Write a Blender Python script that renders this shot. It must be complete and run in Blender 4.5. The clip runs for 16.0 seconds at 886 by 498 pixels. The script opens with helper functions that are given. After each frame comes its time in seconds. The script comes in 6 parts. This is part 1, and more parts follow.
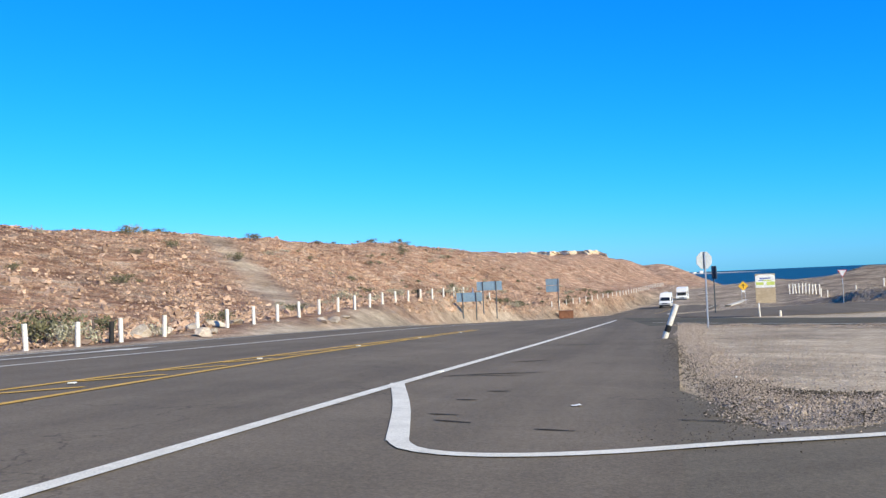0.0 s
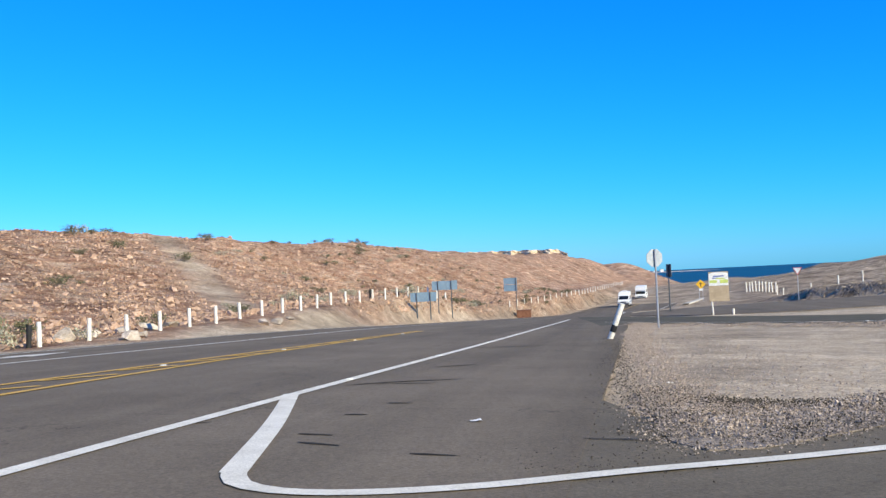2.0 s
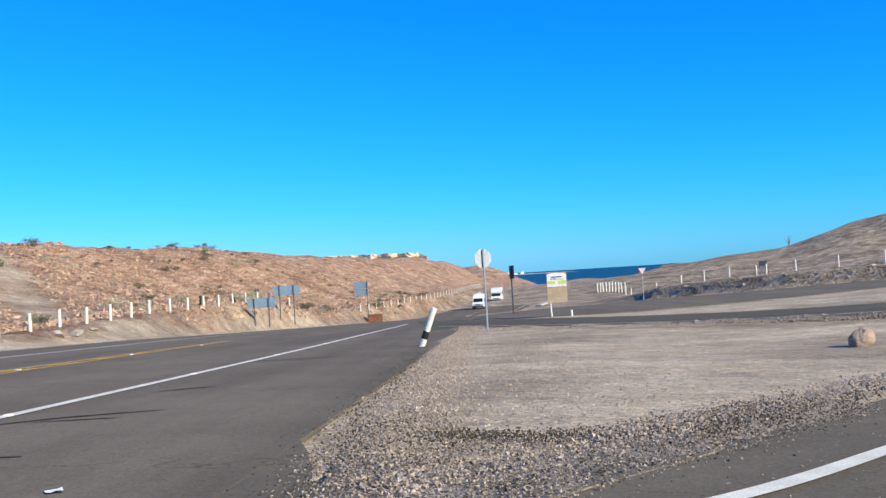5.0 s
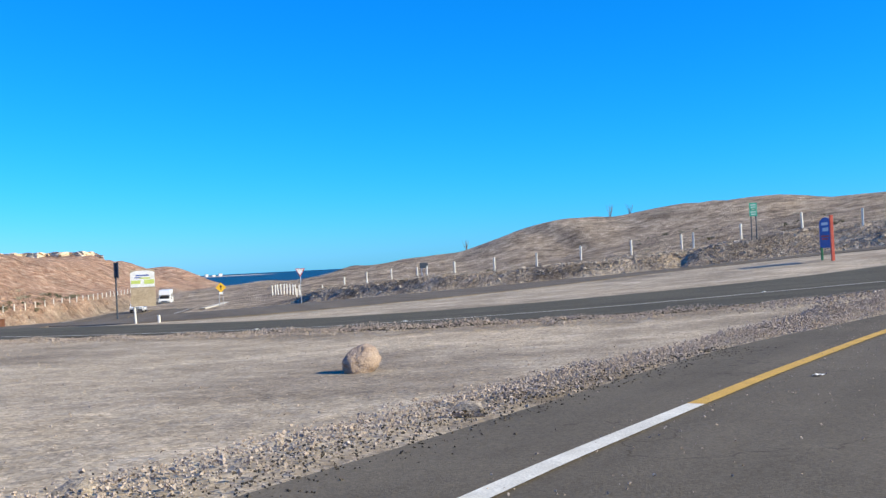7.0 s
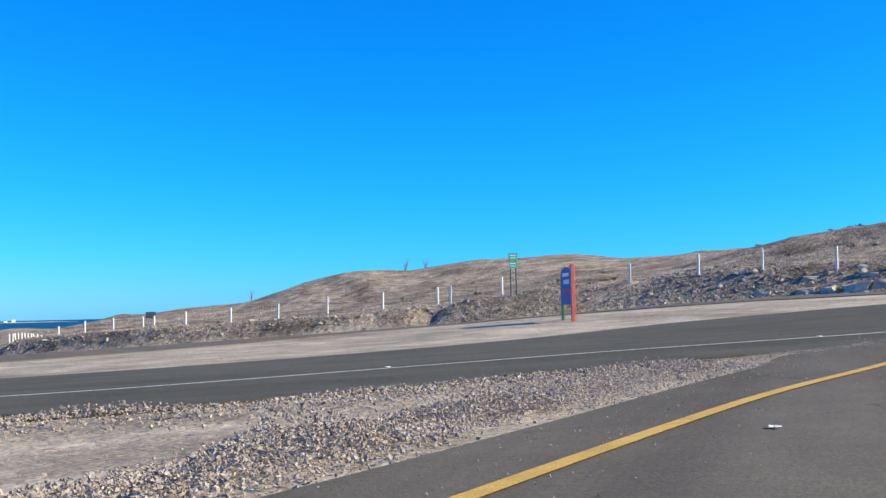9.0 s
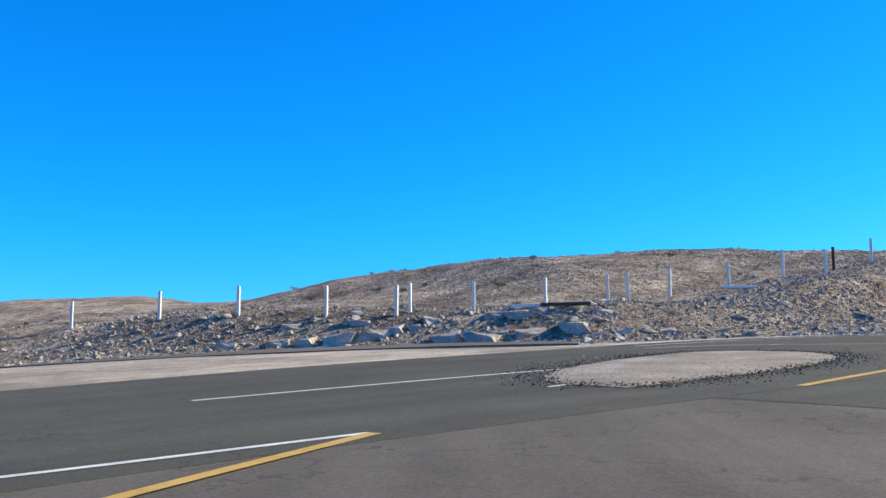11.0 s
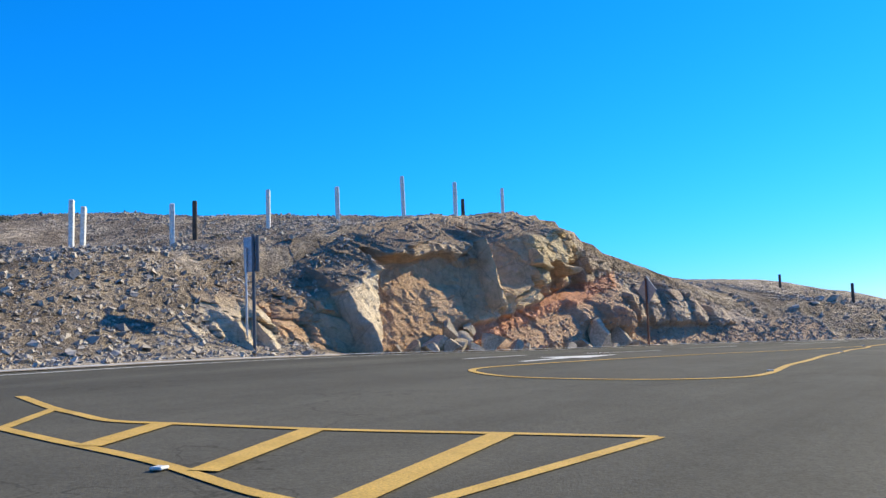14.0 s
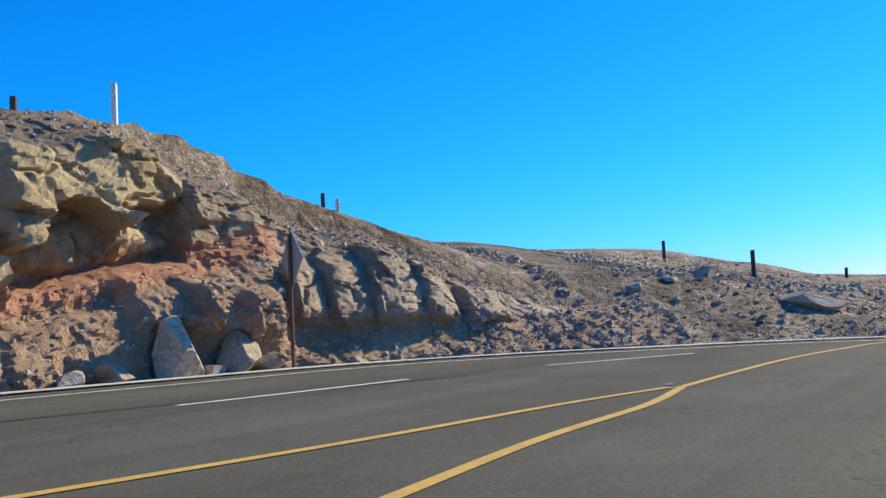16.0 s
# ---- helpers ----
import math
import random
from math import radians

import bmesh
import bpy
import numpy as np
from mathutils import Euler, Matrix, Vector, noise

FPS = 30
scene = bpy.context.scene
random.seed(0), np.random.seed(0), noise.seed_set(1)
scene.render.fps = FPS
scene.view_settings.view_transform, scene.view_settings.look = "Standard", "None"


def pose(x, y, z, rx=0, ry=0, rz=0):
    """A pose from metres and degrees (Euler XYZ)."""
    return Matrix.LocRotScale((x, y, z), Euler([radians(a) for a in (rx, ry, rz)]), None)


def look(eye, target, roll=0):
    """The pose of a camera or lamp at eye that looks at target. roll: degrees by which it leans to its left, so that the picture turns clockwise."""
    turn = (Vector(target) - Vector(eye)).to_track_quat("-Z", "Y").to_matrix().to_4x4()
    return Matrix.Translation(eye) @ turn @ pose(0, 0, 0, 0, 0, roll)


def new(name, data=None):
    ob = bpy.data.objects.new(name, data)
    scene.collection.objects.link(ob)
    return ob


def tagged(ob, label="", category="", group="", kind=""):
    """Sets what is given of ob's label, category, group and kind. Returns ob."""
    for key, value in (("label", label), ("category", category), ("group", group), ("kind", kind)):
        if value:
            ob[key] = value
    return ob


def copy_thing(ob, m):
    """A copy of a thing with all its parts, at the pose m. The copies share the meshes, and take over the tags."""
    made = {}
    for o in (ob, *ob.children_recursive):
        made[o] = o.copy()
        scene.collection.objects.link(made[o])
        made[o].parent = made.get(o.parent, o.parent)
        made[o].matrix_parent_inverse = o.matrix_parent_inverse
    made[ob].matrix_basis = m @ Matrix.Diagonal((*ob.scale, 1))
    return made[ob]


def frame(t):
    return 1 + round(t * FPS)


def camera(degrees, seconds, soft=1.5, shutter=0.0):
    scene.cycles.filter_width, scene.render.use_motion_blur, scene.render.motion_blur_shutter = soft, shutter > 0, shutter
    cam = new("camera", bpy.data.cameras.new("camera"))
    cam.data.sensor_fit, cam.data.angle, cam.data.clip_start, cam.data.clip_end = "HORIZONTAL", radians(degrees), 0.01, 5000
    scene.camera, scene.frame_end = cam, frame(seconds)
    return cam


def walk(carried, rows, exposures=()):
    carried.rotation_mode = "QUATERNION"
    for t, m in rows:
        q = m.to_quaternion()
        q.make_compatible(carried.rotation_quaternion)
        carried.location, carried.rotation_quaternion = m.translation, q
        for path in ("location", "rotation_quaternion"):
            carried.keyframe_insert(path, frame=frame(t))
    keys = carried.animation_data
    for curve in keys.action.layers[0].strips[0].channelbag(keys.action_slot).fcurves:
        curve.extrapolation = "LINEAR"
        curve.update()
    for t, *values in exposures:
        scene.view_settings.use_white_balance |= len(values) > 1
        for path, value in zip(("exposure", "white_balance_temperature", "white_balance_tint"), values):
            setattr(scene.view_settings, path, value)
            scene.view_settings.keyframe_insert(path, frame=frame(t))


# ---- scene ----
cam = camera(49.2, 16.0, 1.4)
PATH = [
    (0.0, (0.00, -0.00, 1.37), (0.03, 19.99, 2.01), -2.45),
    (0.5, (0.17, 0.28, 1.36), (0.36, 20.27, 2.01), -2.55),
    (1.0, (0.36, 0.58, 1.35), (0.74, 20.57, 1.98), -2.53),
    (1.5, (0.57, 0.98, 1.33), (1.17, 20.96, 1.94), -2.69),
    (2.0, (0.78, 1.30, 1.32), (1.58, 21.27, 1.92), -2.74),
    (2.5, (0.96, 1.61, 1.31), (1.96, 21.57, 1.93), -2.93),
    (3.0, (1.12, 1.82, 1.31), (2.29, 21.78, 1.95), -2.98),
    (5.5, (3.99, 5.11, 1.09), (8.93, 24.48, 1.53), -3.57),
    (6.0, (5.64, 6.61, 0.96), (12.25, 25.49, 1.28), -3.44),
    (6.5, (7.72, 8.27, 0.80), (15.94, 26.50, 1.12), -2.96),
    (7.0, (10.22, 9.99, 0.64), (19.56, 27.68, 0.89), -2.83),
    (7.5, (12.99, 11.78, 0.50), (23.10, 29.03, 0.89), -2.58),
    (8.0, (16.01, 13.69, 0.35), (26.74, 30.56, 0.94), -2.17),
    (8.5, (19.38, 15.58, 0.26), (30.81, 31.97, 1.23), -1.92),
    (9.0, (23.17, 17.41, 0.24), (35.62, 33.01, 1.48), -1.21),
    (9.5, (27.65, 19.27, 0.21), (41.33, 33.78, 1.72), -0.84),
    (10.0, (32.97, 20.78, 0.30), (48.05, 33.79, 2.02), -0.13),
    (10.5, (37.838, 21.693, 0.381), (54.174, 33.07, 2.305), -0.338),
    (11.0, (42.093, 21.609, 0.456), (59.473, 31.282, 2.555), -0.546),
    (11.5, (46.169, 20.829, 0.538), (64.348, 28.864, 2.767), -0.754),
    (12.0, (50.5, 19.649, 0.645), (69.235, 26.262, 2.937), -0.962),
    (12.5, (55.52, 18.37, 0.79), (74.60, 23.92, 3.06), -1.17),
    (13.0, (61.03, 17.14, 0.96), (80.35, 21.85, 3.16), -1.74),
    (13.5, (66.50, 15.79, 1.15), (85.96, 19.96, 3.15), -2.08),
    (14.0, (72.03, 14.36, 1.27), (91.58, 18.12, 3.13), -1.97),
    (14.5, (77.41, 12.91, 1.34), (97.04, 16.24, 3.22), -2.11),
    (15.0, (82.80, 11.33, 1.46), (102.49, 14.35, 3.23), -2.31),
    (15.5, (88.18, 9.59, 1.55), (107.91, 12.49, 3.16), -2.59),
    (16.0, (93.51, 7.78, 1.62), (113.25, 10.67, 3.04), -2.75),
]
walk(cam, [(t, look(eye, target, roll)) for t, eye, target, roll in PATH], [(0.0, 0.40), (6.5, 0.44), (9.5, 0.55), (13.0, 0.55), (14.5, 0.46), (16.0, 0.37)])

# ---- light ----
SKY_R, SKY_G = (0.0145, 2.7), (0.64, 1.0)
SUN_AZ, SUN_EL = 137.5, 29.0   # degrees clockwise from +y, and above the horizon
world = bpy.data.worlds.new("sky")
scene.world = world
world.use_nodes = True
wn, wl = world.node_tree.nodes, world.node_tree.links
sky = wn.new("ShaderNodeTexSky")
sky.sky_type = "NISHITA"
sky.sun_disc = False
sky.sun_elevation, sky.sun_rotation = radians(SUN_EL), radians(SUN_AZ)
sky.altitude, sky.air_density, sky.dust_density, sky.ozone_density = 0, 1.0, 0.2, 6.0
# a very clear, deep blue air: each channel gets its own gain and contrast
split, clear = wn.new("ShaderNodeSeparateColor"), wn.new("ShaderNodeCombineColor")
wl.new(sky.outputs["Color"], split.inputs["Color"])
for channel, gain, power in (("Red", SKY_R[0], SKY_R[1]), ("Green", SKY_G[0], SKY_G[1]), ("Blue", 1.18, 1.0)):
    bend_up, scale_up = wn.new("ShaderNodeMath"), wn.new("ShaderNodeMath")
    bend_up.operation, scale_up.operation = "POWER", "MULTIPLY"
    bend_up.inputs[1].default_value, scale_up.inputs[1].default_value = power, gain
    wl.new(split.outputs[channel], bend_up.inputs[0])
    wl.new(bend_up.outputs["Value"], scale_up.inputs[0])
    wl.new(scale_up.outputs["Value"], clear.inputs[channel])
wl.new(clear.outputs["Color"], wn["Background"].inputs["Color"])
wn["Background"].inputs["Strength"].default_value = 0.14
sun = new("sun", bpy.data.lights.new("sun", "SUN"))
sun.data.energy, sun.data.angle, sun.data.color = 5.0, radians(0.53), (1.0, 0.88, 0.58)
sun_way = Vector((math.sin(radians(SUN_AZ)) * math.cos(radians(SUN_EL)), math.cos(radians(SUN_AZ)) * math.cos(radians(SUN_EL)), math.sin(radians(SUN_EL))))
sun.matrix_world = look((0, 0, 60), Vector((0, 0, 60)) - sun_way)


# ---- materials ----
def material(name, colours, rough=0.9, scale=1.0, fine=None, bump=0.3, metal=0.0, spread=0.06, detail=8.0, object_space=False, random_tint=0.0, spec=0.3):
    """Noise between two or three base colours at a broad and a fine scale, with fine relief."""
    m = bpy.data.materials.new(name)
    m.use_nodes = True
    n, l = m.node_tree.nodes, m.node_tree.links
    shader = n["Principled BSDF"]
    shader.inputs["Roughness"].default_value = rough
    shader.inputs["Metallic"].default_value = metal
    shader.inputs["Specular IOR Level"].default_value = spec
    coord = n.new("ShaderNodeTexCoord")
    out = coord.outputs["Object"]
    broad = n.new("ShaderNodeTexNoise")
    broad.inputs["Scale"].default_value, broad.inputs["Detail"].default_value = scale, detail
    broad.inputs["Roughness"].default_value = 0.62
    grain = n.new("ShaderNodeTexNoise")
    grain.inputs["Scale"].default_value, grain.inputs["Detail"].default_value = fine or scale * 14, 4.0
    l.new(out, broad.inputs["Vector"])
    l.new(out, grain.inputs["Vector"])
    ramp = n.new("ShaderNodeValToRGB")
    e = ramp.color_ramp.elements
    e[0].position, e[1].position = 0.32, 0.68
    e[0].color, e[1].color = (*colours[0], 1), (*colours[-1], 1)
    for k, c in enumerate(colours[1:-1]):
        e.new(0.32 + 0.36 * (k + 1) / (len(colours) - 1)).color = (*c, 1)
    l.new(broad.outputs["Fac"], ramp.inputs["Fac"])
    vary = n.new("ShaderNodeHueSaturation")
    l.new(ramp.outputs["Color"], vary.inputs["Color"])
    span = n.new("ShaderNodeMapRange")
    span.inputs["From Min"].default_value, span.inputs["From Max"].default_value = 0.3, 0.7
    span.inputs["To Min"].default_value, span.inputs["To Max"].default_value = 1 - spread * 4, 1 + spread * 4
    l.new(grain.outputs["Fac"], span.inputs["Value"])
    value = span.outputs["Result"]
    if random_tint:
        info = n.new("ShaderNodeObjectInfo")
        shift = n.new("ShaderNodeMapRange")
        shift.inputs["To Min"].default_value, shift.inputs["To Max"].default_value = 1 - random_tint, 1 + random_tint
        l.new(info.outputs["Random"], shift.inputs["Value"])
        times = n.new("ShaderNodeMath")
        times.operation = "MULTIPLY"
        l.new(value, times.inputs[0])
        l.new(shift.outputs["Result"], times.inputs[1])
        value = times.outputs["Value"]
    l.new(value, vary.inputs["Value"])
    l.new(vary.outputs["Color"], shader.inputs["Base Color"])
    if bump:
        relief = n.new("ShaderNodeBump")
        relief.inputs["Strength"].default_value = bump
        relief.inputs["Distance"].default_value = 0.05
        l.new(grain.outputs["Fac"], relief.inputs["Height"])
        l.new(relief.outputs["Normal"], shader.inputs["Normal"])
    return m


def asphalt_material(name, colour, heading):
    """Worn asphalt: aggregate grain, streaks along the traffic, blotches, fine wandering cracks."""
    m = bpy.data.materials.new(name)
    m.use_nodes = True
    n, l = m.node_tree.nodes, m.node_tree.links
    shader = n["Principled BSDF"]
    shader.inputs["Roughness"].default_value, shader.inputs["Specular IOR Level"].default_value = 0.93, 0.12
    coord = n.new("ShaderNodeTexCoord").outputs["Object"]

    def noise_of(source, scale, detail, rough=0.6):
        t = n.new("ShaderNodeTexNoise")
        t.inputs["Scale"].default_value, t.inputs["Detail"].default_value, t.inputs["Roughness"].default_value = scale, detail, rough
        l.new(source, t.inputs["Vector"])
        return t.outputs["Fac"]

    def span_of(source, lo, hi, a=0.3, b=0.7):
        r = n.new("ShaderNodeMapRange")
        r.inputs["From Min"].default_value, r.inputs["From Max"].default_value = a, b
        r.inputs["To Min"].default_value, r.inputs["To Max"].default_value = lo, hi
        l.new(source, r.inputs["Value"])
        return r.outputs["Result"]

    def times(a, b):
        x = n.new("ShaderNodeMath")
        x.operation = "MULTIPLY"
        l.new(a, x.inputs[0])
        l.new(b, x.inputs[1])
        return x.outputs["Value"]

    turned = n.new("ShaderNodeMapping")
    turned.inputs["Rotation"].default_value[2] = radians(heading)
    l.new(coord, turned.inputs["Vector"])
    drawn = n.new("ShaderNodeMapping")
    drawn.inputs["Scale"].default_value = (0.75, 0.03, 1)
    l.new(turned.outputs["Vector"], drawn.inputs["Vector"])
    streak = span_of(noise_of(drawn.outputs["Vector"], 1.0, 5.0), 0.80, 1.20)
    blotch = span_of(noise_of(coord, 0.35, 8.0, 0.7), 0.84, 1.16)
    grain = noise_of(coord, 55, 3.0, 0.7)
    stone = n.new("ShaderNodeTexVoronoi")
    stone.inputs["Scale"].default_value = 38
    l.new(coord, stone.inputs["Vector"])
    pale = span_of(stone.outputs["Color"], 0.84, 1.20, 0.0, 1.0)
    cracks = n.new("ShaderNodeTexVoronoi")
    cracks.feature = "DISTANCE_TO_EDGE"
    cracks.inputs["Scale"].default_value = 0.16
    bent = n.new("ShaderNodeMix")
    bent.data_type = "VECTOR"
    bent.inputs[0].default_value = 0.12
    wobble = n.new("ShaderNodeTexNoise")
    wobble.inputs["Scale"].default_value, wobble.inputs["Detail"].default_value = 0.9, 6.0
    l.new(coord, wobble.inputs["Vector"])
    far = n.new("ShaderNodeVectorMath")
    far.operation = "SCALE"
    far.inputs["Scale"].default_value = 22.0
    l.new(wobble.outputs["Color"], far.inputs[0])
    l.new(coord, bent.inputs[4])
    l.new(far.outputs["Vector"], bent.inputs[5])
    l.new(bent.outputs[1], cracks.inputs["Vector"])
    crack = span_of(cracks.outputs["Distance"], 0.62, 1.0, 0.0, 0.004)
    value = times(times(times(streak, blotch), times(span_of(grain, 0.78, 1.22), pale)), crack)
    tone = n.new("ShaderNodeHueSaturation")
    tone.inputs["Color"].default_value = (*colour, 1)
    l.new(value, tone.inputs["Value"])
    l.new(tone.outputs["Color"], shader.inputs["Base Color"])
    relief = n.new("ShaderNodeBump")
    relief.inputs["Strength"].default_value, relief.inputs["Distance"].default_value = 0.35, 0.02
    l.new(grain, relief.inputs["Height"])
    l.new(relief.outputs["Normal"], shader.inputs["Normal"])
    return m


ASPHALT = asphalt_material("asphalt", (0.152, 0.127, 0.098), 13.5)
ASPHALT_SLIP = asphalt_material("asphalt_slip", (0.134, 0.115, 0.089), 60)
ASPHALT_DARK = asphalt_material("asphalt_dark", (0.100, 0.091, 0.069), 112)
DIRT = material("dirt", [(0.22, 0.178, 0.135), (0.31, 0.255, 0.19), (0.40, 0.335, 0.26)], 0.95, 0.7, 14, 0.7, spread=0.09)
WHITE_PAINT = material("white_road_paint", [(0.60, 0.57, 0.49), (0.78, 0.75, 0.66)], 0.7, 2.5, 60, 0.15, spread=0.05)
YELLOW_PAINT = material("yellow_road_paint", [(0.50, 0.30, 0.055), (0.68, 0.42, 0.09)], 0.7, 2.5, 60, 0.15, spread=0.06)
WHITE_POST = material("white_post_paint", [(0.66, 0.63, 0.56), (0.82, 0.79, 0.72)], 0.75, 1.5, 20, 0.15)
BLACK_PAINT = material("black_paint", [(0.015, 0.015, 0.015), (0.03, 0.03, 0.03)], 0.7, 4, 30, 0.1)


def soil_material():
    """Desert soil: red rubble, pale dirt or grey-brown stones by the soil attribute, broken up by noise at several scales."""
    m = bpy.data.materials.new("desert_soil")
    m.use_nodes = True
    n, l = m.node_tree.nodes, m.node_tree.links
    shader = n["Principled BSDF"]
    shader.inputs["Roughness"].default_value = 0.95
    shader.inputs["Specular IOR Level"].default_value = 0.15
    coord = n.new("ShaderNodeTexCoord").outputs["Object"]

    def noise_of(scale, detail=6.0, rough=0.65):
        t = n.new("ShaderNodeTexNoise")
        t.inputs["Scale"].default_value, t.inputs["Detail"].default_value, t.inputs["Roughness"].default_value = scale, detail, rough
        l.new(coord, t.inputs["Vector"])
        return t.outputs["Fac"]

    def ramp_of(fac, stops):
        r = n.new("ShaderNodeValToRGB")
        e = r.color_ramp.elements
        e[0].position, e[0].color = stops[0][0], (*stops[0][1], 1)
        e[1].position, e[1].color = stops[-1][0], (*stops[-1][1], 1)
        for p, c in stops[1:-1]:
            e.new(p).color = (*c, 1)
        l.new(fac, r.inputs["Fac"])
        return r.outputs["Color"]

    def mix_of(fac, a, b, mode="MIX"):
        x = n.new("ShaderNodeMix")
        x.data_type, x.blend_type = "RGBA", mode
        if isinstance(fac, float):
            x.inputs[0].default_value = fac
        else:
            l.new(fac, x.inputs[0])
        l.new(a, x.inputs[6])
        l.new(b, x.inputs[7])
        return x.outputs[2]

    broad, mid, fine = noise_of(0.15, 7.0, 0.68), noise_of(0.55, 8.0, 0.7), noise_of(4.0, 6.0, 0.75)
    layers = n.new("ShaderNodeMapping")
    layers.inputs["Scale"].default_value = (0.5, 0.5, 2.6)
    l.new(coord, layers.inputs["Vector"])
    beds = n.new("ShaderNodeTexNoise")
    beds.inputs["Scale"].default_value, beds.inputs["Detail"].default_value, beds.inputs["Roughness"].default_value = 0.8, 8.0, 0.72
    l.new(layers.outputs["Vector"], beds.inputs["Vector"])
    red = ramp_of(beds.outputs["Fac"], [(0.33, (0.225, 0.125, 0.082)), (0.44, (0.41, 0.24, 0.158)), (0.55, (0.54, 0.37, 0.26)), (0.65, (0.67, 0.53, 0.41))])
    pale = ramp_of(mid, [(0.30, (0.295, 0.245, 0.182)), (0.5, (0.415, 0.348, 0.262)), (0.68, (0.54, 0.46, 0.355))])
    brown = ramp_of(mid, [(0.32, (0.18, 0.143, 0.108)), (0.5, (0.39, 0.317, 0.243)), (0.68, (0.58, 0.487, 0.388))])
    soil = n.new("ShaderNodeAttribute")
    soil.attribute_name = "soil"
    parts = n.new("ShaderNodeSeparateColor")
    l.new(soil.outputs["Color"], parts.inputs["Color"])
    colour = mix_of(parts.outputs["Green"], brown, pale)
    colour = mix_of(parts.outputs["Red"], colour, red)
    slant = n.new("ShaderNodeMapping")
    slant.inputs["Rotation"].default_value = (0.35, 0.5, 0.4)
    slant.inputs["Scale"].default_value = (0.35, 1.0, 2.2)
    l.new(coord, slant.inputs["Vector"])
    ledge = n.new("ShaderNodeTexNoise")
    ledge.inputs["Scale"].default_value, ledge.inputs["Detail"].default_value, ledge.inputs["Roughness"].default_value = 0.16, 9.0, 0.74
    l.new(slant.outputs["Vector"], ledge.inputs["Vector"])
    dark_rock = ramp_of(ledge.outputs["Fac"], [(0.38, (0.55, 0.53, 0.51)), (0.47, (0.92, 0.91, 0.90)), (0.55, (1.10, 1.10, 1.09)), (0.66, (1.34, 1.32, 1.29))])
    hills = n.new("ShaderNodeMath")
    hills.operation = "SUBTRACT"
    not_red = n.new("ShaderNodeMath")
    not_red.operation = "MULTIPLY_ADD"
    not_red.inputs[1].default_value, not_red.inputs[2].default_value = -0.35, 0.85
    l.new(parts.outputs["Red"], not_red.inputs[0])
    l.new(not_red.outputs["Value"], hills.inputs[0])
    l.new(parts.outputs["Green"], hills.inputs[1])
    hills.use_clamp = True
    colour = mix_of(hills.outputs["Value"], colour, dark_rock, "MULTIPLY")
    tint = ramp_of(broad, [(0.36, (0.66, 0.64, 0.63)), (0.5, (1.0, 0.99, 0.98)), (0.64, (1.22, 1.19, 1.15))])
    colour = mix_of(1.0, colour, tint, "MULTIPLY")
    speck = ramp_of(fine, [(0.32, (0.50, 0.48, 0.46)), (0.5, (1.0, 1.0, 1.0)), (0.67, (1.42, 1.40, 1.38))])
    gentle = n.new("ShaderNodeMath")
    gentle.operation = "MULTIPLY_ADD"
    gentle.inputs[1].default_value, gentle.inputs[2].default_value = -0.6, 1.0
    l.new(parts.outputs["Green"], gentle.inputs[0])
    colour = mix_of(gentle.outputs["Value"], colour, speck, "MULTIPLY")
    grit = n.new("ShaderNodeTexVoronoi")
    grit.inputs["Scale"].default_value = 26
    l.new(coord, grit.inputs["Vector"])
    shade = n.new("ShaderNodeSeparateColor")
    l.new(grit.outputs["Color"], shade.inputs["Color"])
    colour = mix_of(1.0, colour, ramp_of(shade.outputs["Red"], [(0.0, (0.62, 0.61, 0.60)), (0.3, (0.92, 0.92, 0.92)), (0.75, (1.05, 1.05, 1.05)), (1.0, (1.45, 1.44, 1.43))]), "MULTIPLY")
    crust = ramp_of(noise_of(0.42, 9.0, 0.72), [(0.40, (0.91, 0.905, 0.90)), (0.52, (1.0, 1.0, 1.0)), (0.60, (1.09, 1.10, 1.11))])
    colour = mix_of(1.0, colour, crust, "MULTIPLY")
    l.new(colour, shader.inputs["Base Color"])
    stones = n.new("ShaderNodeTexVoronoi")
    stones.inputs["Scale"].default_value = 2.2
    l.new(coord, stones.inputs["Vector"])
    add = n.new("ShaderNodeMath")
    add.operation = "MULTIPLY_ADD"
    l.new(stones.outputs["Distance"], add.inputs[0])
    add.inputs[1].default_value = -0.7
    l.new(fine, add.inputs[2])
    rough_only = n.new("ShaderNodeMath")
    rough_only.operation = "MULTIPLY"
    slack = n.new("ShaderNodeMath")
    slack.operation = "MULTIPLY_ADD"
    l.new(parts.outputs["Green"], slack.inputs[0])
    slack.inputs[1].default_value, slack.inputs[2].default_value = -0.92, 1.0
    l.new(slack.outputs["Value"], rough_only.inputs[0])
    l.new(add.outputs["Value"], rough_only.inputs[1])
    relief = n.new("ShaderNodeBump")
    relief.inputs["Strength"].default_value, relief.inputs["Distance"].default_value = 1.0, 0.4
    l.new(rough_only.outputs["Value"], relief.inputs["Height"])
    l.new(relief.outputs["Normal"], shader.inputs["Normal"])
    return m


SOIL = soil_material()
SEA = material("sea_water", [(0.003, 0.036, 0.062), (0.005, 0.048, 0.080)], 0.45, 0.004, 0.12, 0.25, spread=0.04, spec=0.25)
GALVANISED = material("galvanised_steel", [(0.42, 0.43, 0.44), (0.58, 0.59, 0.60)], 0.45, 5, 60, 0.05, metal=0.7)


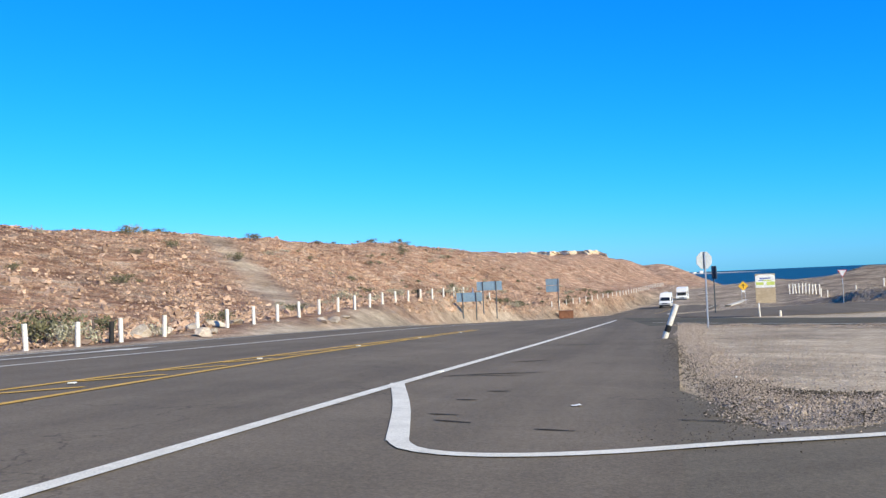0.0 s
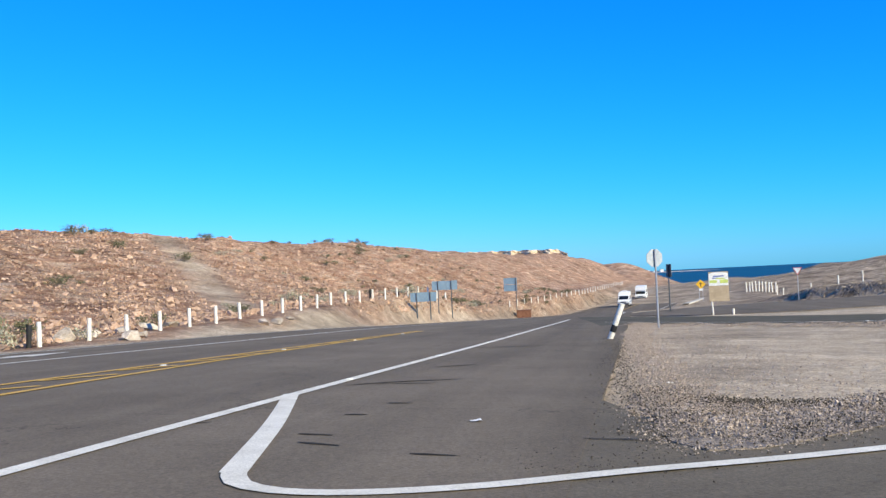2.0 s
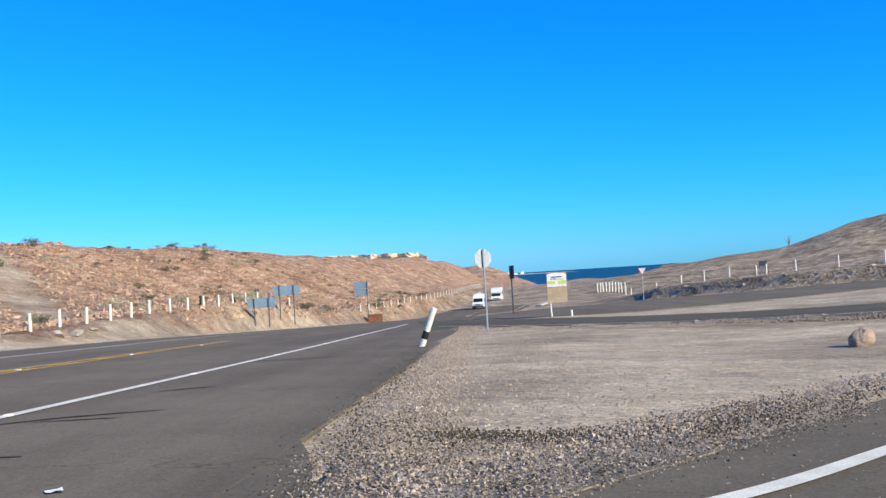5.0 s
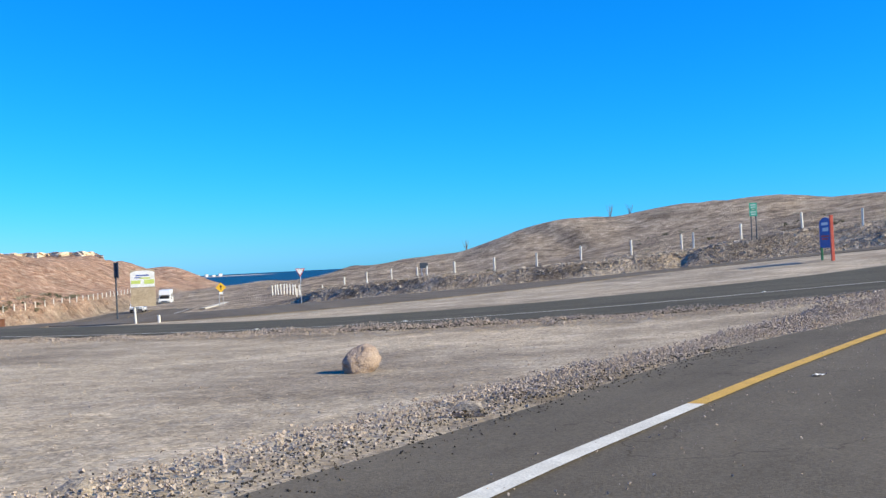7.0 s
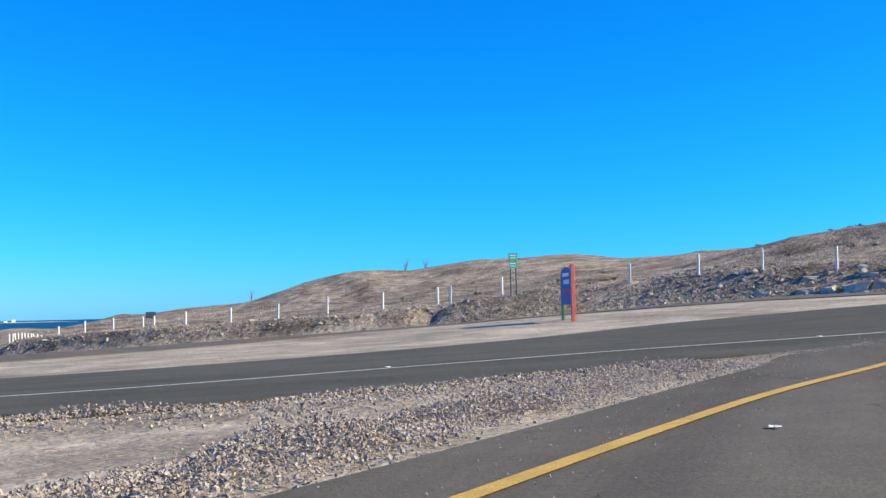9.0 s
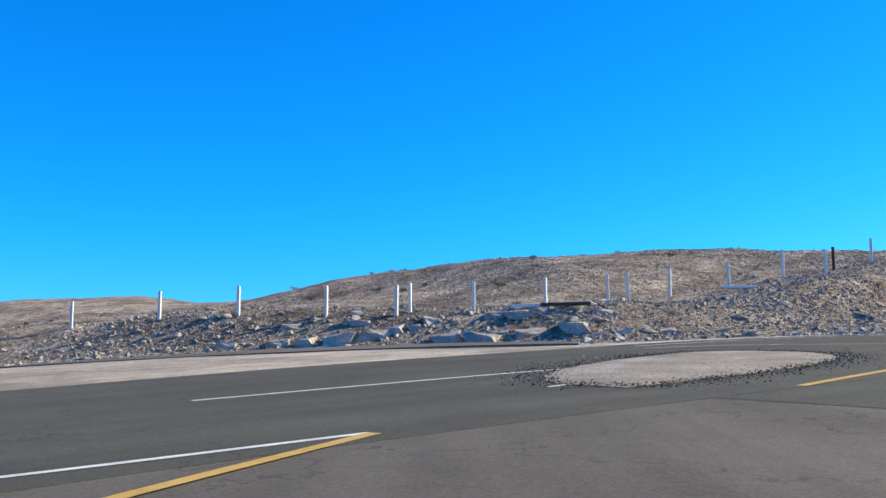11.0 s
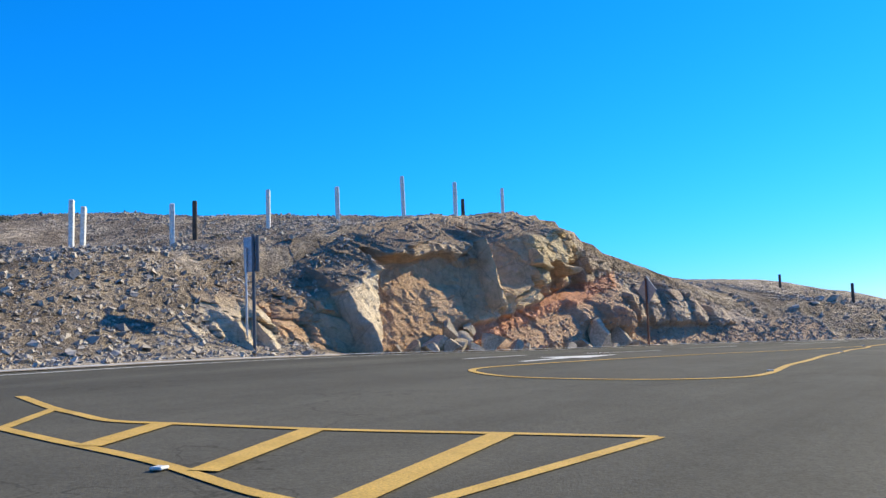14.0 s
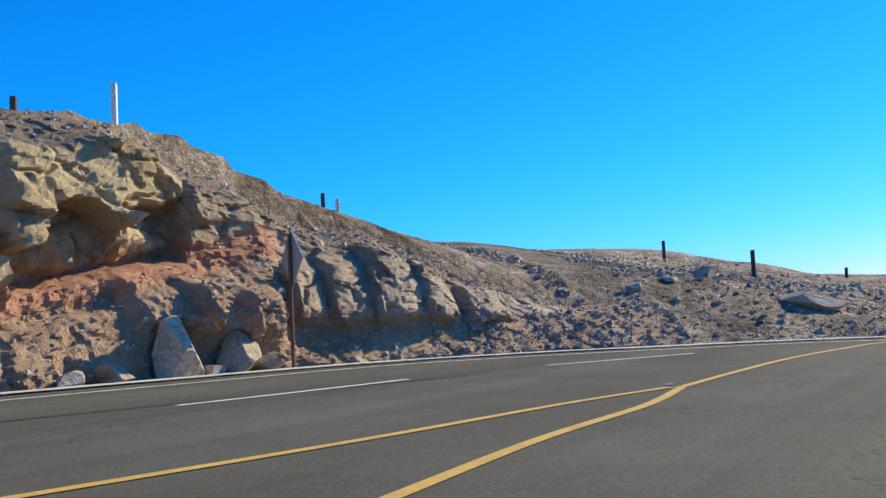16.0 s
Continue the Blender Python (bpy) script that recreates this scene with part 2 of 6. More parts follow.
# ---- helpers ----
def link(name, bm, mat, parent=None, label="", smooth=False):
    me = bpy.data.meshes.new(name)
    bm.to_mesh(me)
    bm.free()
    if smooth:
        for p in me.polygons:
            p.use_smooth = True
    me.materials.append(mat)
    ob = new(name, me)
    if parent:
        ob.parent = parent
    if label:
        tagged(ob, label)
    return ob


def part(name, bm, mat, parent, label=""):
    return link(name, bm, mat, parent, label)


def box(bm, sx, sy, sz, at=(0, 0, 0), bevel=0.0, turn=None):
    """A box centred in x and y that stands on at."""
    m = Matrix.Translation(at) @ (turn or Matrix()) @ Matrix.Translation((0, 0, sz / 2)) @ Matrix.Diagonal((sx, sy, sz, 1))
    vs = bmesh.ops.create_cube(bm, size=1, matrix=m)["verts"]
    if bevel:
        es = {e for v in vs for e in v.link_edges}
        bmesh.ops.bevel(bm, geom=list(es), offset=bevel, segments=1, affect="EDGES")
    return bm


def rod(bm, r0, r1, p, q, n=10):
    """A tapered rod from p to q."""
    p, q = Vector(p), Vector(q)
    m = Matrix.Translation((p + q) / 2) @ (q - p).to_track_quat("Z", "Y").to_matrix().to_4x4()
    bmesh.ops.create_cone(bm, cap_ends=True, segments=n, radius1=r0, radius2=r1, depth=(q - p).length, matrix=m)
    return bm


def plate(bm, outline, y0, y1):
    """A flat board with the outline (x, z), from y0 to y1."""
    a = [bm.verts.new((x, y0, z)) for x, z in outline]
    b = [bm.verts.new((x, y1, z)) for x, z in outline]
    bm.faces.new(a)
    bm.faces.new(b[::-1])
    for i in range(len(a)):
        j = (i + 1) % len(a)
        bm.faces.new((a[j], a[i], b[i], b[j]))
    bmesh.ops.recalc_face_normals(bm, faces=bm.faces)
    return bm


def thing(name, at, turn=0.0, label="", category="", group="", kind=""):
    ob = new(name)
    ob.empty_display_size = 0.2
    ob.matrix_world = pose(*at, 0, 0, turn)
    return tagged(ob, label, category, group, kind)


# ---- the lie of the land ----
LEVELS = np.array([[1.9, 0.8, -0.39, -1.53, -2.64, -3.8, -5.01, -6.24], [1.53, 0.74, -0.29, -1.28, -2.34, -3.53, -4.76, -5.99], [0.92, 0.64, -0.0, -0.82, -2.06, -3.3, -4.52, -5.73], [-0.07, -0.51, -0.9, -1.38, -2.05, -3.11, -4.26, -5.4], [-0.84, -1.06, -0.69, -1.08, -1.76, -2.83, -3.91, -4.93], [-0.95, -0.63, 0.28, 0.13, -1.03, -2.14, -3.23, -4.27], [-0.57, 0.13, 1.01, 1.08, -0.06, -1.23, -2.35, -3.42], [-0.08, 0.49, 0.92, 1.1, 0.52, -0.41, -1.44, -2.49], [0.4, 0.83, 1.15, 1.25, 0.97, 0.31, -0.57, -1.54]])


def spline4(t):
    return np.array([-.5 * t + t * t - .5 * t**3, 1 - 2.5 * t * t + 1.5 * t**3, .5 * t + 2 * t * t - 1.5 * t**3, -.5 * t * t + .5 * t**3])


def road_level(x, y):
    """Height of the road surface: a coarse 25 m lattice, smoothly joined, falling to the sea."""
    x, y = np.asarray(x, float), np.asarray(y, float)
    u, v = np.clip((x + 60) / 25, 0, 7.9999), np.clip((y + 25) / 25, 0, 6.9999)
    i, j = u.astype(int), v.astype(int)
    bu, bv = spline4(u - i), spline4(v - j)
    z = 0
    for k in range(4):
        for m in range(4):
            z = z + bu[k] * bv[m] * LEVELS[np.clip(i + k - 1, 0, 8), np.clip(j + m - 1, 0, 7)]
    z = z - 0.0135 * np.clip(y - 150, 0, 620)
    # the valley that opens to the bay
    dist, way = np.hypot(x, y), np.degrees(np.arctan2(x, np.maximum(y, 1.0)))
    fall = np.clip((dist - 235) / 90, 0, 1) * np.clip((way - 9) / 3, 0, 1) * np.clip((33 - way) / 8, 0, 1)
    return z + fall * (np.minimum(z, 1.0 - 0.0222 * dist) - z)


def level(x, y):
    return float(road_level(x, y))


def smooth01(t):
    t = np.clip(t, 0, 1)
    return t * t * (3 - 2 * t)


def wave(x, y, size, seed=0.0):
    """Smooth noise from a few crossed sines, about -1 to 1."""
    a, b = x / size + seed, y / size - seed * 1.7
    return (np.sin(a * 1.7 + 1.3 * np.sin(b * 1.1)) + np.sin(b * 2.1 + 1.1 * np.sin(a * 1.9 + 2)) + 0.6 * np.sin(a * 4.3 + b * 3.1 + seed) + 0.5 * np.sin(a * 3.7 - b * 5.3)) / 2.6


# highway frame: s along it, n to its right from the edge line
A0, AD = Vector((-0.7, 13.0)), Vector((math.sin(radians(13.5)), math.cos(radians(13.5))))
AN = Vector((AD.y, -AD.x))


def bend(s):
    """Sideways bend of the highway, past the junction."""
    return 0.075 * np.clip(s - 55, 0, None) * smooth01((s - 55) / 120)


def on_a(s, n):
    n = n + float(bend(s))
    return (A0.x + AD.x * s + AN.x * n, A0.y + AD.y * s + AN.y * n)


# foot of the cut bank on the far side: x, y, bank height, bank width, crest height, crest distance
FOOT = np.array([
    (70, 200, 0.4, 4, 0.6, 60), (50, 140, 0.5, 3, 0.7, 60), (46, 111, 1.5, 2.2, 1.7, 48), (52, 92, 1.5, 2.2, 2.8, 48), (60, 79, 1.4, 2.4, 4.6, 50), (66, 72, 1.5, 3.4, 5.4, 56), (72, 63, 1.9, 6, 5.2, 60), (76, 50, 2.0, 6, 5.2, 60),
    (78.5, 35, 2.1, 6, 7.5, 58), (88, 26.8, 2.4, 7, 8.9, 48), (96.9, 23.3, 3.3, 6, 9.1, 38), (102, 19.8, 4.9, 4.4, 8.5, 24), (107, 17.6, 5.85, 4.3, 8.3, 20), (113.3, 14.6, 6.4, 4.3, 7.2, 9), (115.1, 12.5, 4.0, 4.3, 4.3, 20), (116.5, 10.3, 2.9, 4.3, 3.3, 24), (118.8, 6.5, 2.0, 5, 4.8, 40), (121.5, -6, 1.2, 8, 0.7, 45), (135, -70, 1.2, 8, 1.6, 50)])
# crest of the low hill far behind the bank: x, y, height
FAR_HILL = np.array([(100, 245, -2), (108, 238, 0.4), (117, 234, 1.7), (129, 227, 2.4), (136, 223, 4.6), (142, 219, 7.2), (148, 217, 9.3), (154, 214, 10.0), (164, 207, 9.7), (171, 201, 11.0), (181, 192, 12.3), (191, 178, 12.5), (198, 168, 10.9), (206, 159, 11.8), (216, 142, 12.5), (223, 131, 13.0), (240, 100, 13)])


def bank(x, y):
    """Signed distance behind the foot of the bank, and the bank's measures there."""
    best = np.full(np.shape(x), 1e9)
    side = np.zeros(np.shape(x))
    far, vals = [], []
    for p, q in zip(FOOT[:-1], FOOT[1:]):
        dx, dy = q[0] - p[0], q[1] - p[1]
        t = np.clip(((x - p[0]) * dx + (y - p[1]) * dy) / (dx * dx + dy * dy), 0, 1)
        d = np.hypot(x - p[0] - t * dx, y - p[1] - t * dy)
        near = d < best
        cross = (x - p[0]) * dy - (y - p[1]) * dx
        best = np.where(near, d, best)
        side = np.where(near, -np.sign(cross), side)
        far.append(d)
        vals.append([p[2 + k] + t * (q[2 + k] - p[2 + k]) for k in range(4)])
    total, mean = 0, 0
    for d, v in zip(far, vals):
        w = np.exp(-(d - best) / (0.5 + 0.22 * best))
        total, mean = total + w, mean + w * np.array(v)
    return best * side, mean / total


def land(x, y):
    """Height of the natural ground."""
    x, y = np.asarray(x, float), np.asarray(y, float)
    z = road_level(x, y) - 0.055
    s = (x - A0.x) * AD.x + (y - A0.y) * AD.y
    n = (x - A0.x) * AN.x + (y - A0.y) * AN.y - bend(s)
    z = z - 0.14 * np.exp(-((x - 19) / 8) ** 2 - ((y - 28) / 8) ** 2)
    # berm that carries the guide posts
    side = 1.9 * smooth01((s - 42) / 14)
    crown = -0.2 + 0.35 * smooth01((s - 15) / 50) - 2.6 * smooth01((s - 74) / 32)
    z = z + smooth01((-11.6 - side - n) / 2.4) * np.clip(crown - z, 0, 3) * smooth01((s + 30) / 30)
    # ridge along the highway's far side
    top = 7.8 - 2.4 * smooth01((80 - s) / 60) + 0.5 * wave(x, y, 38, 2) + 0.25 * wave(x, y, 11, 5)
    foot = -20 + 2.5 * wave(x, y, 30, 1)
    t = smooth01((foot - n) / 33) * smooth01((520 - s) / 80)
    z = z + (top - z) * t + t * (1 - t) * 1.6 * wave(x, y, 7, 3) + t * (0.30 * wave(x, y, 2.9, 4) + 0.16 * wave(x, y, 1.3, 7))
    # bank and hill on the other side
    d, (bh, bw, ch, cd) = bank(x, y)
    cut = 2.0 * smooth01((x - 98) / 4) * smooth01((120 - x) / 3) * smooth01((y - 5) / 4)
    rise = bh * smooth01((d - cut) / (bw - cut)) + (ch - bh) * smooth01((d - np.where(cut > 0.5, bw, 0.5 * bw)) / cd)
    rise = rise + smooth01(d / 6) * (0.35 * wave(x, y, 17, 7) + 0.16 * wave(x, y, 5, 8) + 0.06 * wave(x, y, 1.7, 9))
    z = z + rise * (d > 0)
    # far hill, a ridge with a soft cross-section
    best, crest = np.full(np.shape(x), 1e9), np.zeros(np.shape(x))
    for p, q in zip(FAR_HILL[:-1], FAR_HILL[1:]):
        dx, dy = q[0] - p[0], q[1] - p[1]
        k = np.clip(((x - p[0]) * dx + (y - p[1]) * dy) / (dx * dx + dy * dy), 0, 1)
        away = np.hypot(x - p[0] - k * dx, y - p[1] - k * dy)
        near = away < best
        best, crest = np.where(near, away, best), np.where(near, p[2] + k * (q[2] - p[2]), crest)
    w = np.exp(-(best / 42) ** 2)
    z = z + (crest - z) * w * (crest > z) + 0.5 * w * wave(x, y, 9, 4)
    # flat-topped hill at the ridge's far end
    mesa = smooth01((72 - x) / 6) * smooth01((x - 6) / 14) * smooth01((y - 412) / 14) * smooth01((540 - y) / 60)
    z = z + np.clip(11.4 - z, 0, None) * mesa
    # headland by the sea
    z = z + np.clip(7.5 - z, 0, None) * np.exp(-(((x - 126) / 26) ** 2 + ((y - 590) / 60) ** 2))
    # uneven crests, and a drain cut into the bank
    for cx, cy, dz, r in ((108, 22.3, -0.38, 4.2), (111.6, 20.4, -0.16, 2.0), (117, 16.6, -0.16, 1.6), (144.5, 13, -0.55, 5), (151, 3, 0.5, 6), (161, -10, -0.8, 6),
                           (84, 41.5, -0.5, 7), (90, 37.3, -0.42, 4.5), (95, 34, -0.22, 3), (113, 70, 0.9, 10)):
        z = z + dz * np.exp(-((x - cx) ** 2 + (y - cy) ** 2) / r ** 2)
    along_cut, across_cut = (x - 66.6) * 0.80 + (y - 73.6) * 0.60, (x - 66.6) * -0.60 + (y - 73.6) * 0.80
    z = z - 0.75 * np.exp(-(across_cut / 0.75) ** 2 - ((along_cut - 0.9) / 2.0) ** 2)
    return z + 0.018 * wave(x, y, 2.9, 6)


def axis(lo, a, b, hi, step):
    """Even steps from a to b, growing ones out to lo and hi."""
    mid = list(np.arange(a, b + 1e-6, step))
    left, d = [a], step
    while left[-1] > lo:
        d *= 1.11
        left.append(left[-1] - d)
    right, d = [mid[-1]], step
    while right[-1] < hi:
        d *= 1.11
        right.append(right[-1] + d)
    return np.array(left[:0:-1] + mid + right[1:])


def sheet(name, xs, ys, height, mat):
    X, Y = np.meshgrid(xs, ys, indexing="ij")
    Z = height(X, Y)
    me = bpy.data.meshes.new(name)
    nx, ny = len(xs), len(ys)
    me.from_pydata(np.stack([X, Y, Z], -1).reshape(-1, 3).tolist(), [], [(i * ny + j, (i + 1) * ny + j, (i + 1) * ny + j + 1, i * ny + j + 1) for i in range(nx - 1) for j in range(ny - 1)])
    for p in me.polygons:
        p.use_smooth = True
    me.materials.append(mat)
    return new(name, me)


# ---- structure ----
ground = tagged(sheet("ground", axis(-2200, -55, 150, 3000, 0.8), axis(-1500, -12, 150, 900, 0.8), land, SOIL), "dry reddish desert ground with hills and dirt verges", "ground", kind="structure")


def paint_soil(ob):
    """Red rubble on the highway's ridge, pale dirt on the flats, brown stones on the other hills."""
    me = ob.data
    co = np.empty(len(me.vertices) * 3)
    me.vertices.foreach_get("co", co)
    x, y = co[0::3], co[1::3]
    s = (x - A0.x) * AD.x + (y - A0.y) * AD.y
    n = (x - A0.x) * AN.x + (y - A0.y) * AN.y - bend(s)
    d, _ = bank(x, y)
    wide = 2.2 + 3.5 * smooth01((s - 38) / 20)
    red = smooth01((-12.2 - n + 1.2 * wave(x, y, 9, 2)) / wide)
    # pale wash of dirt down the slope
    for p, q in (((-26, 110), (-17, 84)), ((-17, 84), (-13, 74)), ((-13, 74), (-8.5, 58))):
        dx, dy = q[0] - p[0], q[1] - p[1]
        k = np.clip(((x - p[0]) * dx + (y - p[1]) * dy) / (dx * dx + dy * dy), 0, 1)
        red = red * (1 - 0.8 * np.exp(-((np.hypot(x - p[0] - k * dx, y - p[1] - k * dy) + 0.5 * wave(x, y, 3, 5)) / 2.0) ** 2))
    dirt = (1 - smooth01((d + 1.5 + 1.2 * wave(x, y, 6, 3)) / 3)) * (1 - red) * (1 - 0.75 * smooth01((y - 95) / 30))
    rgba = np.stack([red, dirt, np.zeros_like(red), np.ones_like(red)], -1)
    layer = me.color_attributes.new("soil", "FLOAT_COLOR", "POINT")
    layer.data.foreach_set("color", rgba.ravel())


paint_soil(ground)
water = tagged(sheet("water", np.linspace(-3500, 4500, 30), np.linspace(500, 4800, 30), lambda x, y: np.full(x.shape, -13.0), SEA), "deep blue sea with small ripples", "sea", kind="structure")


def resample(line, step):
    pts = [Vector((*p, 0)) for p in line]
    out = []
    n = len(pts)
    for i in range(n - 1):
        a, b, c, d = pts[max(i - 1, 0)], pts[i], pts[i + 1], pts[min(i + 2, n - 1)]
        k = max(1, round((c - b).length / step))
        for j in range(k):
            w = spline4(j / k)
            out.append(a * w[0] + b * w[1] + c * w[2] + d * w[3])
    return out + [pts[-1]]


def ribbon(name, left, right, lift, mat, across=6, rows=60, skirt=0.5):
    """A slab of road between two edges."""
    L, R = resample(left, 0.5), resample(right, 0.5)
    i = np.arange(rows + 1)
    A = np.array(L)[np.round(i * (len(L) - 1) / rows).astype(int)]
    B = np.array(R)[np.round(i * (len(R) - 1) / rows).astype(int)]
    f = np.clip(np.arange(-1, across + 2) / across, 0, 1)
    P = A[:, None] * (1 - f[None, :, None]) + B[:, None] * f[None, :, None]
    P[..., 2] = road_level(P[..., 0], P[..., 1]) + lift
    P[:, (0, -1), 2] -= skirt
    bm = bmesh.new()
    grid = [[bm.verts.new(p) for p in row] for row in P.tolist()]
    for r, q in zip(grid[:-1], grid[1:]):
        for j in range(across + 2):
            bm.faces.new((r[j], r[j + 1], q[j + 1], q[j]))
    bmesh.ops.recalc_face_normals(bm, faces=bm.faces)
    return link(name, bm, mat)


highway = ribbon("road_highway", [on_a(s, -11.4) for s in (-60, -20, 20, 60, 100, 200, 330, 480)], [on_a(s, 3.7) for s in (-60, -20, 20, 40, 60, 100, 200, 330, 480)], -0.004, ASPHALT, 14, 420)
tagged(highway, "two-lane asphalt highway, grey-brown and worn", "road", kind="structure")
slip = ribbon("road_slip", [(-3, 4), (-1, 9), (2.5, 13.2), (3.05, 12.0), (3.05, 10.0), (3.6, 9.5), (6.9, 11.8), (10.8, 14.9), (16, 18.3), (21.1, 21.2), (27.4, 23.4), (33.3, 25.4), (37, 26.5), (39, 27.4), (43, 27.7), (46, 28.2), (55, 28.6), (64, 27), (73, 23)],
              [(-6, -30), (0, -14), (6, -4), (11, 0.5), (17, 4), (24, 7.5), (32, 10), (40, 10.5), (48, 10), (55, 8.5), (63, 6.5), (72, 4)], -0.008, ASPHALT_SLIP, 18, 120)
tagged(slip, "dark asphalt slip road that curves to the right", "road", kind="structure")
ramp = ribbon("road_ramp", [(12.5, 68), (17.2, 54.6), (21.9, 45.6), (27, 42), (33, 40.6), (40.5, 39.6), (45, 39.2), (50, 38.9), (55, 37.2), (61, 35), (69.5, 31.6), (78, 28.6)],
              [(9.5, 45), (11.8, 46), (16.5, 40.5), (21.2, 34.9), (24.9, 31.9), (28, 29.9), (31.8, 29.3), (34.5, 29.1), (37, 28.9), (39, 28.2), (43, 27.6), (46.5, 27.6), (56, 24), (70, 18)], 0.0, ASPHALT_DARK, 12, 110)
tagged(ramp, "dark asphalt ramp with a white edge line", "road", kind="structure")
far_road = ribbon("road_far", [(28, 96), (36, 120), (45.2, 112), (51, 92), (59, 79), (65, 72), (70.8, 63), (74.8, 50), (76.8, 41), (77.2, 36)],
                  [(15, 68), (17.5, 58.6), (25, 55.6), (38, 58), (50, 60), (58, 58), (65, 52.5), (70, 45), (73, 38.5), (74, 34)], -0.012, ASPHALT, 16, 110)
tagged(far_road, "narrow asphalt road at the foot of the bank", "road", kind="structure")
MAIN_EDGE = [(58, 36.2), (66, 33.4), (71, 32), (76, 30.3), (81, 28.2), (87, 25.3), (95, 21.8), (101.5, 18.7), (106.6, 16.7), (113, 13.3), (116.2, 9.8), (118.3, 5.7), (119.7, 2), (121, -6), (125, -25), (134, -70)]
main = ribbon("road_main", MAIN_EDGE,
              [(50, 10), (58, 8), (65, 6), (71, 4.3), (77, 2.4), (83, 0), (89, -2.5), (95, -6), (99, -9), (101.5, -12), (104, -16), (108, -32), (114, -70)], -0.004, ASPHALT_DARK, 26, 180)
tagged(main, "wide dark asphalt main road that curves along the rock cut", "road", kind="structure")


# ---- road markings ----
def stripe(name, line, width, mat, road, lift=0.006, step=0.5, label=""):
    pts = resample(line, step)
    bm = bmesh.new()
    rows = []
    for i, p in enumerate(pts):
        d = (pts[min(i + 1, len(pts) - 1)] - pts[max(i - 1, 0)]).normalized()
        side = Vector((-d.y, d.x, 0)) * (width / 2)
        rows.append([bm.verts.new((q.x, q.y, level(q.x, q.y) + lift)) for q in (p + side, p - side)])
    for a, b in zip(rows[:-1], rows[1:]):
        bm.faces.new((a[0], a[1], b[1], b[0]))
    bmesh.ops.recalc_face_normals(bm, faces=bm.faces)
    return part(name, bm, mat, road, label)


def patch(name, outline, mat, parent, lift=0.006):
    bm = bmesh.new()
    bm.faces.new([bm.verts.new((x, y, level(x, y) + lift)) for x, y in outline])
    bmesh.ops.recalc_face_normals(bm, faces=bm.faces)
    for f in bm.faces:
        if f.normal.z < 0:
            f.normal_flip()
    return part(name, bm, mat, parent)


stripe("edge_line", [on_a(s, 0) for s in (-16, -4, 10, 25, 49)], 0.16, WHITE_PAINT, highway)
stripe("centre_line", [on_a(s, n) for s, n in ((-40, -4.5), (-10, -4.5), (10, -4.5), (27, -4.55))], 0.13, YELLOW_PAINT, highway)
stripe("centre_line", [on_a(s, n) for s, n in ((-40, -2.0), (-18, -2.75), (-3.5, -3.36), (10, -4.05), (27, -4.35))], 0.13, YELLOW_PAINT, highway)
for s, w in ((-13, 1.2), (-9.5, 1.0), (-6, 0.85), (-2.8, 0.72), (-0.6, 0.62), (1.6, 0.52), (3.8, 0.45), (6, 0.4), (8.2, 0.36), (10.4, 0.32), (12.6, 0.28), (15, 0.25), (17.5, 0.22)):
    stripe("hatch_bar", [on_a(s, -4.4), on_a(s + 1.4, -4.4 + w * 0.9)], 0.14, YELLOW_PAINT, highway)
stripe("lane_line", [on_a(s, -7.9) for s in (-40, -10, 20, 60, 100)], 0.13, WHITE_PAINT, highway)
stripe("edge_line", [on_a(s, -10.9) for s in (-10, 8, 30, 62)], 0.12, WHITE_PAINT, highway)
patch("lane_arrow", [on_a(s, n) for s, n in ((4.0, -9.5), (8.5, -9.42), (8.5, -9.2), (10.6, -9.6), (8.5, -9.95), (8.5, -9.72), (4.0, -9.65))], WHITE_PAINT, highway)
stripe("edge_line", [on_a(s, 3.0) for s in (64, 90, 130, 200)], 0.15, WHITE_PAINT, highway)
stripe("centre_line", [on_a(s, -4.4) for s in (62, 100, 160, 300)], 0.15, YELLOW_PAINT, highway)
stripe("edge_line", [(-0.68, 13.25), (-0.50, 10.4), (-0.42, 7.8)], 0.19, WHITE_PAINT, slip)
stripe("edge_line", [(-0.42, 7.85), (-0.33, 7.45), (-0.05, 7.18), (0.45, 7.12), (1.2, 7.32), (2.3, 7.85), (3.8, 8.5), (5.7, 9.5), (7.6, 10.85), (9.4, 12.15), (11.2, 13.55), (13.7, 15.25), (16.4, 16.85)], 0.17, WHITE_PAINT, slip, step=0.2)
stripe("edge_line", [(16.4, 16.85), (19.3, 18.45), (23.6, 20.6), (26.5, 21.8), (30.6, 23.2), (33.8, 24.1), (37.9, 24.9), (43.2, 26.1), (46.6, 26.6), (50.1, 26.85)], 0.17, YELLOW_PAINT, slip)
stripe("stop_line", [(2.95, 6.35), (5.2, 7.4)], 0.28, WHITE_PAINT, slip)
stripe("edge_line", [(11.0, 51.5), (14.5, 44.5), (19.2, 38.5), (22.7, 36.1), (26.6, 34.7), (29.3, 33.9), (34.2, 33), (39.5, 31.6), (42.7, 30.2), (46.2, 28.5), (50.1, 26.9)], 0.13, WHITE_PAINT, ramp)
stripe("lane_line", [(52.6, 31.6), (59.4, 28.6), (66, 25.2)], 0.13, WHITE_PAINT, main, 0.005)
stripe("lane_line", [(55.5, 27.3), (59, 26.2), (62, 25.0)], 0.13, WHITE_PAINT, main, 0.005)
